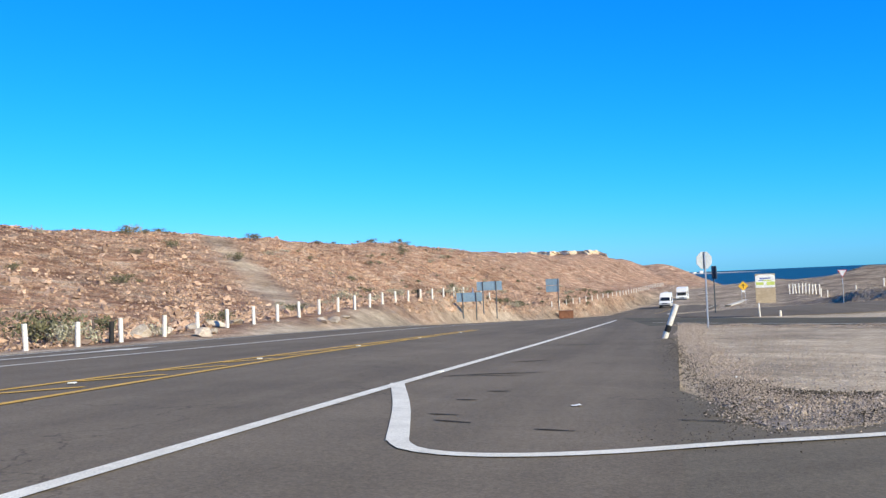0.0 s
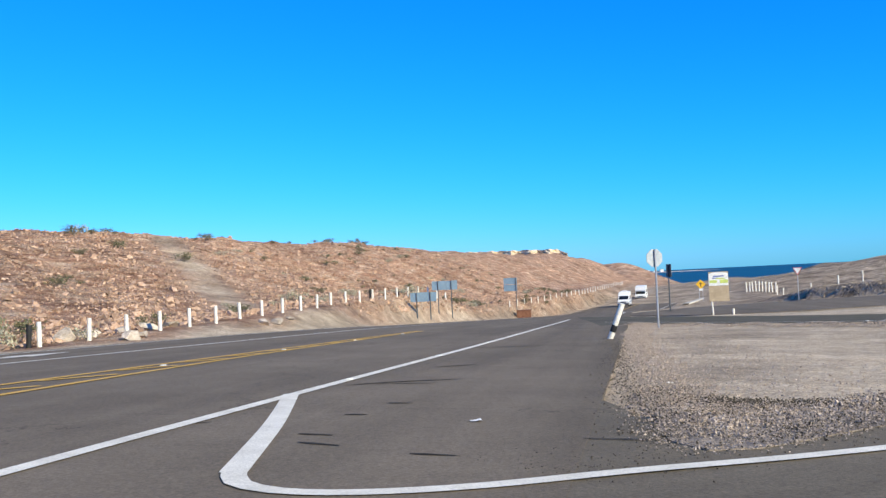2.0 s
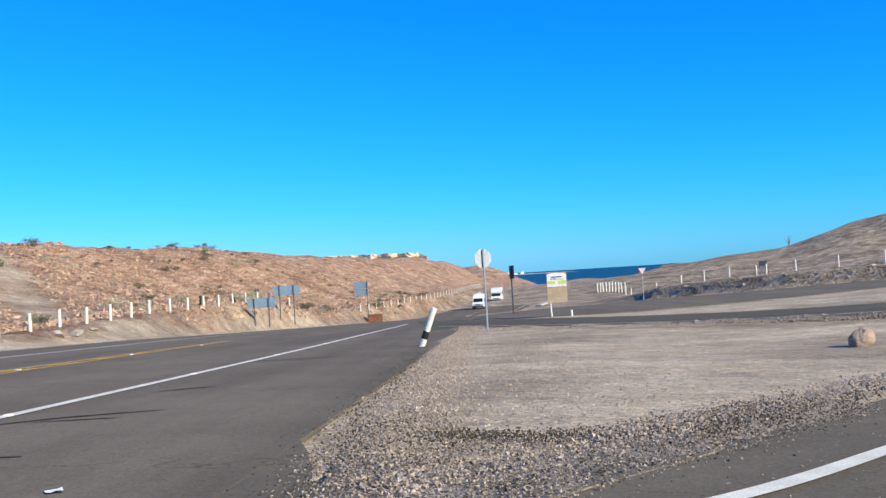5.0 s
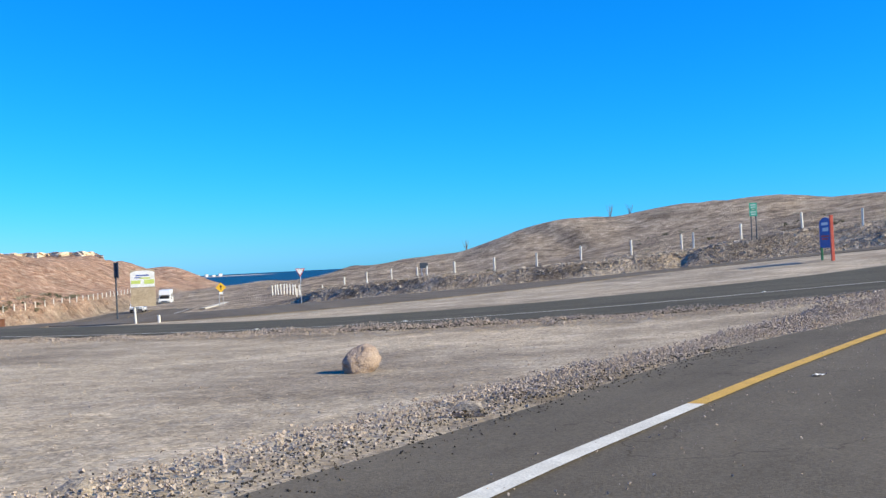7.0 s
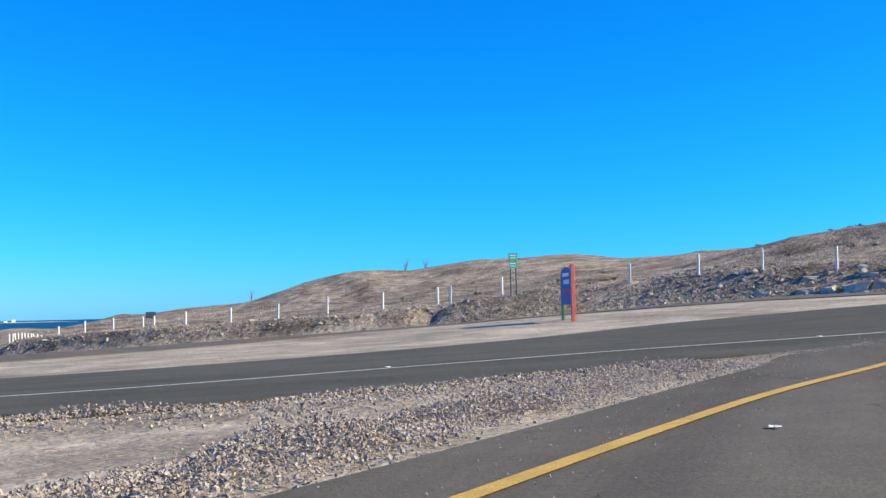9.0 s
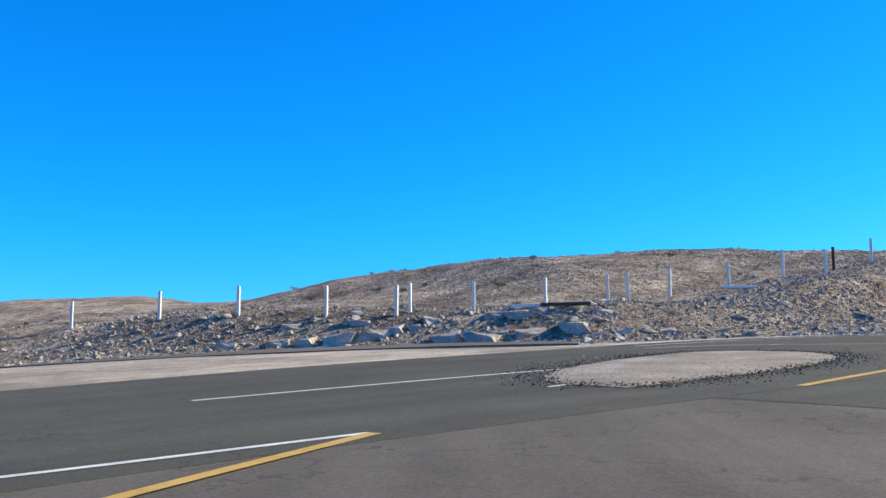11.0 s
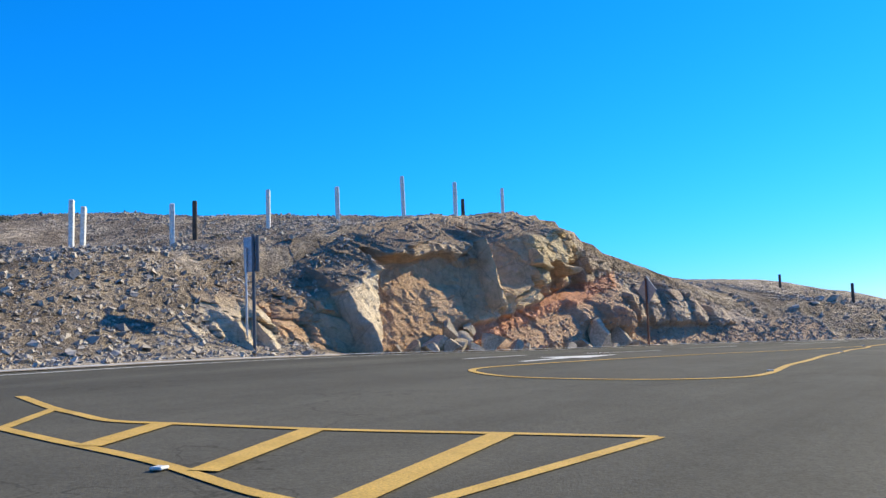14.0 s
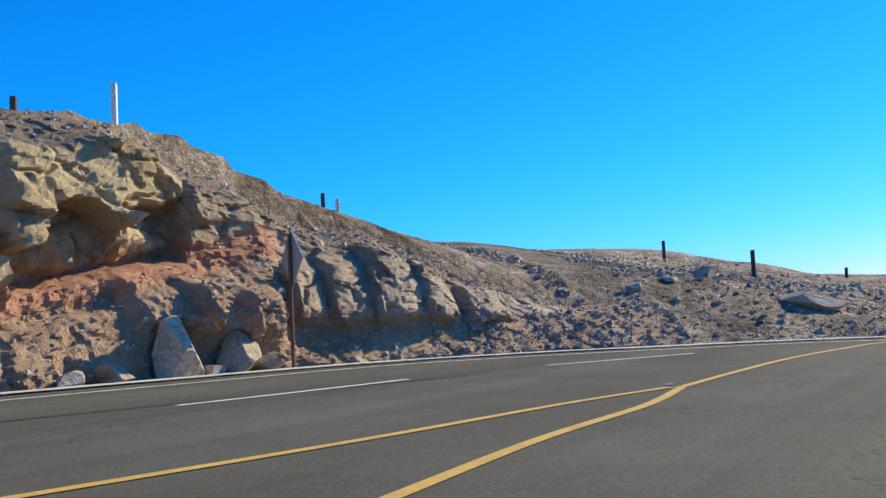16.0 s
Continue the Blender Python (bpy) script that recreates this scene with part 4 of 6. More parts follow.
# ---- rock ----
def strata_material():
    """Layered cut rock: tan and yellow beds, a red band, grey-brown rubble, with cracks and stains."""
    m = bpy.data.materials.new("cut_rock")
    m.use_nodes = True
    n, l = m.node_tree.nodes, m.node_tree.links
    shader = n["Principled BSDF"]
    shader.inputs["Roughness"].default_value = 0.92
    shader.inputs["Specular IOR Level"].default_value = 0.2
    coord = n.new("ShaderNodeTexCoord").outputs["Object"]
    attr = n.new("ShaderNodeAttribute")
    attr.attribute_name = "bed"
    warp = n.new("ShaderNodeTexNoise")
    warp.inputs["Scale"].default_value, warp.inputs["Detail"].default_value, warp.inputs["Roughness"].default_value = 0.7, 8, 0.65
    l.new(coord, warp.inputs["Vector"])
    grain = n.new("ShaderNodeTexNoise")
    grain.inputs["Scale"].default_value, grain.inputs["Detail"].default_value, grain.inputs["Roughness"].default_value = 4.0, 10, 0.8
    l.new(coord, grain.inputs["Vector"])
    ramp = n.new("ShaderNodeMix")
    ramp.data_type, ramp.blend_type = "RGBA", "MULTIPLY"
    ramp.inputs[0].default_value = 1.0
    stain = n.new("ShaderNodeValToRGB")
    stops = [(0.34, (0.74, 0.70, 0.68)), (0.46, (0.96, 0.95, 0.94)), (0.56, (1.04, 1.04, 1.03)), (0.66, (1.16, 1.18, 1.20))]
    e = stain.color_ramp.elements
    e[0].position, e[0].color = stops[0][0], (*stops[0][1], 1)
    e[1].position, e[1].color = stops[-1][0], (*stops[-1][1], 1)
    for p, c in stops[1:-1]:
        e.new(p).color = (*c, 1)
    l.new(warp.outputs["Fac"], stain.inputs["Fac"])
    l.new(attr.outputs["Color"], ramp.inputs[6])
    l.new(stain.outputs["Color"], ramp.inputs[7])
    speck = n.new("ShaderNodeValToRGB")
    speck.color_ramp.elements[0].position, speck.color_ramp.elements[0].color = 0.28, (0.68, 0.65, 0.62, 1)
    speck.color_ramp.elements[1].position, speck.color_ramp.elements[1].color = 0.68, (1.25, 1.22, 1.2, 1)
    l.new(grain.outputs["Fac"], speck.inputs["Fac"])
    mul = n.new("ShaderNodeMix")
    mul.data_type, mul.blend_type = "RGBA", "MULTIPLY"
    mul.inputs[0].default_value = 1.0
    l.new(ramp.outputs[2], mul.inputs[6])
    l.new(speck.outputs["Color"], mul.inputs[7])
    bent = n.new("ShaderNodeMix")
    bent.data_type = "VECTOR"
    bent.inputs[0].default_value = 0.22
    l.new(coord, bent.inputs[4])
    l.new(warp.outputs["Color"], bent.inputs[5])
    cracks = n.new("ShaderNodeTexVoronoi")
    cracks.feature = "DISTANCE_TO_EDGE"
    cracks.inputs["Scale"].default_value = 0.9
    l.new(bent.outputs[1], cracks.inputs["Vector"])
    open_joint = n.new("ShaderNodeMapRange")
    open_joint.inputs["From Max"].default_value = 0.02
    open_joint.inputs["To Min"].default_value = 0.35
    l.new(cracks.outputs["Distance"], open_joint.inputs["Value"])
    joint = n.new("ShaderNodeMix")
    joint.data_type, joint.blend_type = "RGBA", "MULTIPLY"
    joint.inputs[0].default_value = 0.3
    l.new(mul.outputs[2], joint.inputs[6])
    l.new(open_joint.outputs["Result"], joint.inputs[7])
    l.new(joint.outputs[2], shader.inputs["Base Color"])
    height = n.new("ShaderNodeMath")
    height.operation = "MULTIPLY_ADD"
    l.new(open_joint.outputs["Result"], height.inputs[0])
    height.inputs[1].default_value = 0.12
    l.new(grain.outputs["Fac"], height.inputs[2])
    relief = n.new("ShaderNodeBump")
    relief.inputs["Strength"].default_value, relief.inputs["Distance"].default_value = 1.0, 0.16
    l.new(height.outputs["Value"], relief.inputs["Height"])
    l.new(relief.outputs["Normal"], shader.inputs["Normal"])
    return m


CUT_ROCK = strata_material()
BOULDER = material("tan_boulder", [(0.30, 0.235, 0.165), (0.43, 0.345, 0.25), (0.53, 0.435, 0.325)], 0.92, 1.3, 14, 0.6, spread=0.07, random_tint=0.2)
GREY_ROCK = material("grey_boulder", [(0.30, 0.252, 0.20), (0.45, 0.385, 0.315), (0.58, 0.505, 0.425)], 0.92, 1.3, 14, 0.6, spread=0.07, random_tint=0.25)
SLAB_ROCK = material("pale_slab", [(0.25, 0.215, 0.175), (0.39, 0.34, 0.285), (0.53, 0.475, 0.405)], 0.92, 1.3, 14, 0.6, spread=0.07, random_tint=0.2)
PINK_ROCK = material("pink_boulder", [(0.25, 0.18, 0.135), (0.46, 0.36, 0.285)], 0.9, 2.0, 20, 0.5, spread=0.06)


def rock_mesh(name, seed, mat, cuts=9, sub=3, deep=0.25, rugged=0.035):
    """An angular boulder about 1 m across: a ball cut by planes, then roughened."""
    r = random.Random(seed)
    bm = bmesh.new()
    bmesh.ops.create_icosphere(bm, subdivisions=sub, radius=0.6)
    for _ in range(cuts):
        d = Vector((r.gauss(0, 1), r.gauss(0, 1), r.gauss(0, 0.8))).normalized()
        h = r.uniform(deep, deep + 0.17)
        for v in bm.verts:
            k = v.co.dot(d)
            if k > h:
                v.co -= d * (k - h)
    for v in bm.verts:
        v.co += v.co.normalized() * rugged * noise.fractal(v.co * 3.5 + Vector((seed, 0, 0)), 0.8, 2.0, 4)
    bm.normal_update()
    me = bpy.data.meshes.new(name)
    bm.to_mesh(me)
    bm.free()
    me.materials.append(mat)
    return me


# the cut face: along the foot of the bank, u metres from its start, z metres above the road
STEP, ROWS = 0.085, 104
FACE_LINE = resample([(92.5, 26.3), (96.6, 24.5), (99.5, 22.5), (102, 20.8), (104.5, 19.6), (107, 18.3), (110, 16.9), (112.5, 15.6), (114.3, 13.9), (116.4, 11.0), (118.4, 7.8), (119.6, 5.0)], STEP)
TOP_BACK = 3.4
LINE = np.array(FACE_LINE)[:, :2]
WAY = np.gradient(LINE, axis=0)
WAY /= np.linalg.norm(WAY, axis=1)[:, None]
BACK = np.stack([-WAY[:, 1], WAY[:, 0]], 1)
RUN = np.concatenate([[0], np.cumsum(np.linalg.norm(np.diff(LINE, axis=0), axis=1))])
FOOT_Z = road_level(LINE[:, 0], LINE[:, 1])
TALL = np.maximum(1.0, land(LINE[:, 0] + BACK[:, 0] * TOP_BACK, LINE[:, 1] + BACK[:, 1] * TOP_BACK) - FOOT_Z + 0.03)
U = RUN[:, None] + np.zeros((1, ROWS + 1))
Z = -0.2 + (TALL[:, None] + 0.2) * np.linspace(0, 1, ROWS + 1)[None]


def chips(u, z, wide, high, seed):
    """Broken blocks: each takes its own offset and tilt. Gives relief from -1 to 1, tilts along u and z, and nearness to a joint."""
    r = np.random.default_rng(seed)
    table = r.random((97, 89, 5))
    a, b = u / wide + 40, z / high + 40
    i, j = np.floor(a).astype(int), np.floor(b).astype(int)
    first, second = np.full(u.shape, 9.0), np.full(u.shape, 9.0)
    best = np.zeros(u.shape + (3,))
    for di in (-1, 0, 1):
        for dj in (-1, 0, 1):
            t = table[(i + di) % 97, (j + dj) % 89]
            du, dz = a - (i + di + 0.1 + 0.8 * t[..., 0]), b - (j + dj + 0.1 + 0.8 * t[..., 1])
            d = np.hypot(du, dz)
            near = d < first
            second = np.where(near, first, np.minimum(second, d))
            value = np.stack([t[..., 2] * 2 - 1, (t[..., 3] - 0.25) * du * wide, (t[..., 4] - 0.4) * dz * high], -1)
            best = np.where(near[..., None], value, best)
            first = np.where(near, d, first)
    return best[..., 0], best[..., 1], best[..., 2], np.exp(-((second - first) / 0.07) ** 2)


def roughness(u, z, size, seed):
    """Fractal relief."""
    total = 0
    for k in range(4):
        total = total + wave(u * 2 ** k + 3.1 * k, z * 2 ** k * 1.2, size, seed + 2.3 * k) / 2 ** (0.8 * k)
    return total / 2


def within(a, lo, hi, soft):
    return smooth01((a - lo) / soft + 0.5) * smooth01((hi - a) / soft + 0.5)


wob, wobz = 0.10 * roughness(U, Z, 0.9, 1), 0.10 * roughness(U, Z, 0.8, 5)
u, z = U + wob, Z + wobz
top = TALL[:, None] - 0.95 - 0.25 * wave(U, U * 0, 1.9, 3)       # top of the sound rock, under the loose cap
below = smooth01((top - z) / 0.35 + 0.5)
lean = np.interp(U, (0, 5, 8, 22, 24.5, 34), (2.4, 2.0, 1.4, 1.2, 1.2, 1.6))
deep = lean * np.clip(z / top, 0, 1) ** 1.2
deep = np.where(z > top, lean + (TOP_BACK - lean) * (np.clip((z - top) / (TALL[:, None] - top), 0, 1)) ** 0.9, deep)
red_at = np.interp(U, (13, 15.2, 19.1, 23.5, 24.8, 30), (0.2, 0.6, 1.5, 2.4, 2.8, 3.2))
red = within(z, red_at - np.interp(U, (15, 20, 23), (0.75, 0.6, 0.36)), red_at + 0.36, 0.25) * within(U, 14.2, 25.5, 1.5)
talus = smooth01((red_at - 0.3 - z) / 0.3 + 0.5) * within(U, 15.5, 25.0, 1.0) * (z > -1)
scree = smooth01((1.0 - z) / 0.3 + 0.5) * smooth01((U - 24.6) / 0.8)
blocky = np.ones_like(U)
tone = np.zeros(U.shape + (3,)) + (0.54, 0.42, 0.295)


def paint(mask, colour):
    global tone
    tone = tone * (1 - mask[..., None]) + np.array(colour) * mask[..., None]


def slab(lo, hi, bottom, ceiling, at_lo, at_hi, soft=0.10, softz=0.3, colour=None, calm=0.6):
    """A face of rock between lo and hi, standing back at_lo at one side and at_hi at the other."""
    global deep, blocky
    mask = within(u, lo, hi, soft) * within(z, bottom, ceiling, softz)
    deep = deep + mask * (at_lo + (at_hi - at_lo) * np.clip((u - lo) / (hi - lo), 0, 1))
    blocky = blocky * (1 - calm * mask)
    if colour:
        paint(mask, colour)


CREAM, TAN, OCHRE, BROWN, GREYISH = (0.72, 0.60, 0.44), (0.68, 0.53, 0.34), (0.64, 0.51, 0.31), (0.64, 0.43, 0.265), (0.54, 0.43, 0.325)
paint(within(z, -1, 1.3, 0.5) * within(U, 2.5, 6.2, 1.0), CREAM)
for lo, hi in ((3.2, 4.3), (4.4, 5.2), (5.25, 6.1)):
    slab(lo, hi, -1, 1.25, -0.45, 0.10, calm=0.3)
slab(6.0, 8.6, -1, 1.75, 0.25, -0.05, 0.12, 0.25, BROWN, 0.0)
EDGE = 10.55 + 0.39 * (z - 2.65)
slab(8.6, EDGE, -1, 2.65, -0.62, 0.22, 0.07, 0.22, CREAM, 0.9)                         # first pale slab
slab(8.2, 8.75, -1, 1.0, 0.1, -0.3, 0.1, 0.3)
slab(EDGE, 15.6, -1, 3.3 + 0.35 * wave(U, U * 0, 0.8, 2), 1.45, 0.05, 0.07, 0.3, BROWN, 0.88)                          # deep hollow
slab(13.0, 14.3, 0.9, 2.2, -0.05, -0.25, 0.1, 0.3)
slab(15.58, 16.7, 1.45, 4.45, -0.72, 0.12, 0.06, 0.3, TAN, 0.85)                         # pale pillar
slab(16.3, 17.45, 1.15, 2.1, -0.45, 0.12, 0.07, 0.2, TAN, 0.8)
slab(16.7, 19.0, 2.35, 4.6, 0.95, -0.12, 0.07, 0.25, BROWN, 0.85)                         # second hollow
slab(17.5, 18.9, 1.5, 2.4, 0.15, -0.35, 0.08, 0.15, TAN, 0.5)
fringe = np.interp(U, (18.8, 19.1, 19.5, 19.8, 20.3, 20.9, 21.3, 21.6, 22.0, 22.6, 23.2), (2.9, 2.45, 2.5, 3.2, 3.45, 3.35, 2.85, 3.1, 3.5, 3.55, 3.9))
bed_mask = smooth01((z - fringe) / 0.1 + 0.5) * within(u, 19.0, 23.2, 0.1) * below
deep = deep - bed_mask * (0.42 - 0.10 * (u - 19) + 0.22 * np.abs(((u - 19) / 0.85) % 1 - 0.0))
paint(bed_mask, OCHRE)
hollow = smooth01((fringe - z) / 0.1 + 0.5) * within(u, 18.9, 23.0, 0.15) * smooth01((z - red_at - 0.15) / 0.3 + 0.5)
deep = deep + 0.62 * hollow
paint(hollow, (0.60, 0.415, 0.25))
slab(19.6, 20.5, 2.1, 2.9, -0.15, -0.45, 0.1, 0.2)
slab(21.3, 22.4, 2.6, 3.2, -0.5, -0.1, 0.1, 0.2, TAN)
slab(23.2, 24.9, 3.2, 4.2, -0.35, 0.15, 0.1, 0.25, (0.45, 0.36, 0.26))
paint(red, (0.58, 0.31, 0.20))
paint(talus, (0.52, 0.36, 0.245))
paint(scree, (0.50, 0.355, 0.245))
deep = deep + 0.25 * red + talus * (0.35 - 0.55 * np.clip(red_at - z, 0, 1.2)) + 0.30 * smooth01((U - 24.6) / 0.8) * smooth01((z - 0.2) / 0.8)
deep = deep * (1 - scree) + scree * (1.2 * np.clip(z, 0, 1.3) - 0.3)
for c, w, lo, hi in ((22.0, 0.8, 0.9, 1.9), (23.1, 0.7, 0.7, 2.0), (24.1, 0.5, 0.6, 1.6)):           # rounded blocks below the red bed
    deep = deep - 0.55 * within(u, c - w, c + w, 0.35) * within(z, lo, hi, 0.5)
for c, w, hi in ((25.55, 0.5, 2.3), (26.65, 0.58, 2.45), (27.9, 0.7, 2.75), (29.0, 0.45, 2.5), (30.3, 0.6, 1.7)):      # pillars at the far end
    side = np.clip((u - c) / w, -1, 1)
    deep = deep - within(u, c - w, c + w, 0.07) * within(z, 0.85, hi, 0.35) * (0.62 - 0.16 * side ** 2 - 0.16 * side)
    blocky = blocky * (1 - 0.2 * within(u, c - w, c + w, 0.1) * within(z, 0.85, hi, 0.35))
paint(smooth01((U - 24.8) / 0.8) * smooth01((z - 0.9) / 0.3 + 0.5), GREYISH)
deep = deep + 0.35 * np.exp(-((z - (1.75 + 0.42 * (u - 17.4))) / 0.06) ** 2) * within(u, 17.3, 19.1, 0.1)      # slanting crack
loose = np.clip(1 - below, 0, 1)
paint(loose, (0.35, 0.265, 0.185))
crumbly = np.clip(red + talus + scree, 0, 1)
big = chips(u, z, 1.25, 0.95, 4)
mid = chips(u + 0.3 * z, z, 0.55, 0.42, 9)
fine = chips(u, z + 0.2 * u, 0.22, 0.17, 14)
ends = smooth01(RUN / 3.0) * smooth01((RUN[-1] - RUN) / 3.0)
blocky = blocky * (1 - 0.55 * smooth01((U - 24.4) / 0.8))
firm = below * (1 - 0.75 * crumbly) * blocky
relief = firm * (0.20 * big[0] - 0.55 * big[1] - 0.5 * big[2] - 0.12 * big[3]) + (0.08 + 0.92 * blocky) * (1 - 0.7 * crumbly) * (0.075 * mid[0] - 0.45 * mid[1] - 0.3 * mid[2] - 0.035 * mid[3]) + (0.030 + 0.012 * crumbly + 0.03 * loose) * fine[0] - (0.3 + 0.7 * blocky) * (0.25 * fine[1] + 0.2 * fine[2]) + 0.015 * roughness(U, Z, 0.35, 7)
hem = smooth01((TALL[:, None] - Z) / 0.5)
deep = deep - relief * (0.35 + 0.65 * ends[:, None]) * hem
deep = deep * (0.3 + 0.7 * ends[:, None]) + (1 - ends[:, None]) * 0.7 * TOP_BACK * np.clip(Z, 0, None) / TALL[:, None] + 0.12
PX, PY, PZ = LINE[:, 0:1] + BACK[:, 0:1] * deep, LINE[:, 1:2] + BACK[:, 1:2] * deep, FOOT_Z[:, None] + Z
me = bpy.data.meshes.new("rock_face")
wide = ROWS + 1
me.from_pydata(np.stack([PX, PY, PZ], -1).reshape(-1, 3).tolist(), [], [(i * wide + k, (i + 1) * wide + k, (i + 1) * wide + k + 1, i * wide + k + 1) for i in range(len(LINE) - 1) for k in range(ROWS)])
layer = me.color_attributes.new("bed", "FLOAT_COLOR", "POINT")
layer.data.foreach_set("color", np.concatenate([tone, np.ones(U.shape + (1,))], -1).astype(np.float32).ravel())
me.materials.append(CUT_ROCK)
cliff = tagged(new("rock_face", me), "tall cut rock face with tan, yellow and red beds and hollows", "cliff", kind="structure")
chance = rng.random(U.shape)
pick = (chance < 0.22 * loose + 0.13 * scree + 0.10 * talus + 0.03 * (Z < 0.25)) & (Z > 0)
debris = np.stack([PX[pick], PY[pick], PZ[pick] + 0.01, rng.choice((0.025, 0.04, 0.065, 0.1), int(pick.sum()), p=(0.35, 0.35, 0.2, 0.1))], -1)
pick = (chance < 0.16 * red + 0.09 * talus) & (Z > 0)
crumbs = np.stack([PX[pick], PY[pick], PZ[pick], rng.choice((0.02, 0.035, 0.055), int(pick.sum()))], -1)
RED_CRUMB = island_material("red_crumbs", [(0.44, 0.225, 0.145), (0.58, 0.36, 0.25)], 0.25)
pebbles("red_crumbs", crumbs, RED_CRUMB, "crumbly red stones of the red bed in the rock face")
pebbles("cliff_debris", debris, RUBBLE, "brown loose stones on the cap and scree of the rock face")

# boulders that stand out
ROCKS = [rock_mesh("boulder", 11 + k, BOULDER, 9 + k % 3, 4, 0.26, 0.022) for k in range(5)]


def slab_mesh(seed):
    """A split block of rock with crooked corners and broken faces, about 1 m across."""
    r = random.Random(seed)
    bm = bmesh.new()
    bmesh.ops.create_cube(bm, size=0.85)
    for v in bm.verts:
        v.co += Vector((r.uniform(-0.2, 0.2), r.uniform(-0.2, 0.2), r.uniform(-0.16, 0.16)))
    bmesh.ops.subdivide_edges(bm, edges=bm.edges, cuts=5, use_grid_fill=True)
    for v in bm.verts:
        v.co += v.co.normalized() * 0.07 * noise.fractal(v.co * 2.6 + Vector((seed, 0, 0)), 0.8, 2.0, 4)
        d = noise.cell(v.co * 2.4 + Vector((0, seed, 0)))
        v.co.z += 0.05 * d
    bm.normal_update()
    me = bpy.data.meshes.new("rock_slab")
    bm.to_mesh(me)
    bm.free()
    me.materials.append(SLAB_ROCK)
    return me


SLABS = [slab_mesh(51 + k) for k in range(4)]
GREYS = [rock_mesh("boulder", 31 + k, GREY_ROCK, 9 + k % 3, 2) for k in range(6)]


def boulder(mesh, x, y, size, sink=0.2, stretch=(1, 1, 1), label="angular tan boulder fallen at the foot of the rock face", z=None, group="boulders"):
    ob = new("boulder", mesh)
    z = max(float(land(x, y)), level(x, y) - 0.1) if z is None else z
    ob.matrix_world = pose(x, y, z + size * stretch[2] * (0.42 - sink), random.uniform(-18, 18), random.uniform(-18, 18), random.uniform(0, 360)) @ Matrix.Diagonal((size * stretch[0], size * stretch[1], size * stretch[2], 1))
    return tagged(ob, label, "boulder", group)


def by_face(u, ahead):
    """The spot at the foot of the cut face, u metres along it and ahead metres in front of the rock."""
    i = min(int(u / STEP), len(LINE) - 1)
    low = float(deep[max(i - 4, 0):i + 5, 4:12].min()) - ahead
    return float(LINE[i, 0] + BACK[i, 0] * low), float(LINE[i, 1] + BACK[i, 1] * low)


# a heap of fallen blocks in the hollow, then single ones along the gutter
for u, ahead, size, st, up in ((10.9, 0.1, 0.45, (1.2, 1, .7), 0), (11.6, 0.1, 0.6, (1, 1.1, .8), 0), (12.1, 0.4, 0.5, (1.3, 1, .7), 0), (12.6, 0.1, 0.85, (1.1, 1, .9), 0), (12.9, 0.55, 0.6, (1, 1, .9), 0),
                               (13.4, 0.3, 0.8, (1.2, 1, .8), 0), (13.1, 0.1, 0.65, (1, 1, .9), 0.55), (13.9, 0.1, 0.8, (1.1, 1, .8), 0.15), (13.8, 0.6, 0.5, (1.3, 1, .7), 0), (15.0, 0.35, 1.05, (1.25, 1, .8), 0), (14.3, 0.0, 0.6, (1, 1, .8), 0.6),
                               (15.9, 0.3, 0.6, (1, 1, .8), 0), (16.6, 0.2, 0.4, (1.3, 1, .7), 0), (17.6, 0.15, 0.42, (1.4, 1, .6), 0), (19.3, 0.2, 0.5, (1.3, 1, .6), 0), (20.3, 0.2, 0.7, (1.5, 1, .5), 0), (21.7, 0.3, 1.35, (1, .9, 1.0), 0), (22.5, 0.45, 0.5, (1.4, 1, .5), 0), (23.3, 0.25, 1.1, (1, .9, 1.0), 0),
                               (24.0, 0.35, 0.55, (1.3, 1, .8), 0), (26.4, 0.1, 0.35, (1.2, 1, .6), 0)):
    x, y = by_face(u, ahead)
    boulder(ROCKS[int(u * 7) % 5], x, y, size, 0.14, st, z=level(x, y) - 0.05 + up)
for x, y, size, st in ((123.7, 1.2, 1.1, (1.6, 1, .5)), (125.5, 4.0, 0.8, (1.4, 1, .6))):
    boulder(ROCKS[int(x) % 5], x, y, size, 0.12, st)
for s, n, size, st in ((19.4, -12.9, 1.1, (1.5, 1, .5)), (20.6, -13.1, 0.9, (1.4, 1, .5)), (18.6, -14.8, 1.2, (1.3, 1, .7)), (20.2, -15.0, 1.0, (1.2, 1, .7)), (22.4, -14.8, 0.9, (1.3, 1, .7)), (24.2, -14.7, 1.0, (1.3, 1, .6)), (26.2, -14.9, 0.8, (1.2, 1, .7)), (31.5, -12.9, 0.8, (1.6, 1, .6)), (33.0, -12.8, 0.9, (1.6, 1, .5)), (35.2, -13.0, 0.6, (1.4, 1, .5))):
    boulder(GREYS[int(s * 3) % 6], *on_a(s, n), size * 0.7, 0.2, st, "pale boulder beside the guide posts", group="roadside boulders")
rock = new("rock", rock_mesh("rock", 5, PINK_ROCK, 5, 4, 0.43, 0.05))
rock.matrix_world = pose(16.17, 24.2, float(land(16.17, 24.2)) + 0.17, 12, -22, 20) @ Matrix.Diagonal((0.62, 0.42, 0.40, 1))
tagged(rock, "rounded pinkish rock lying on the dirt island", "rock")
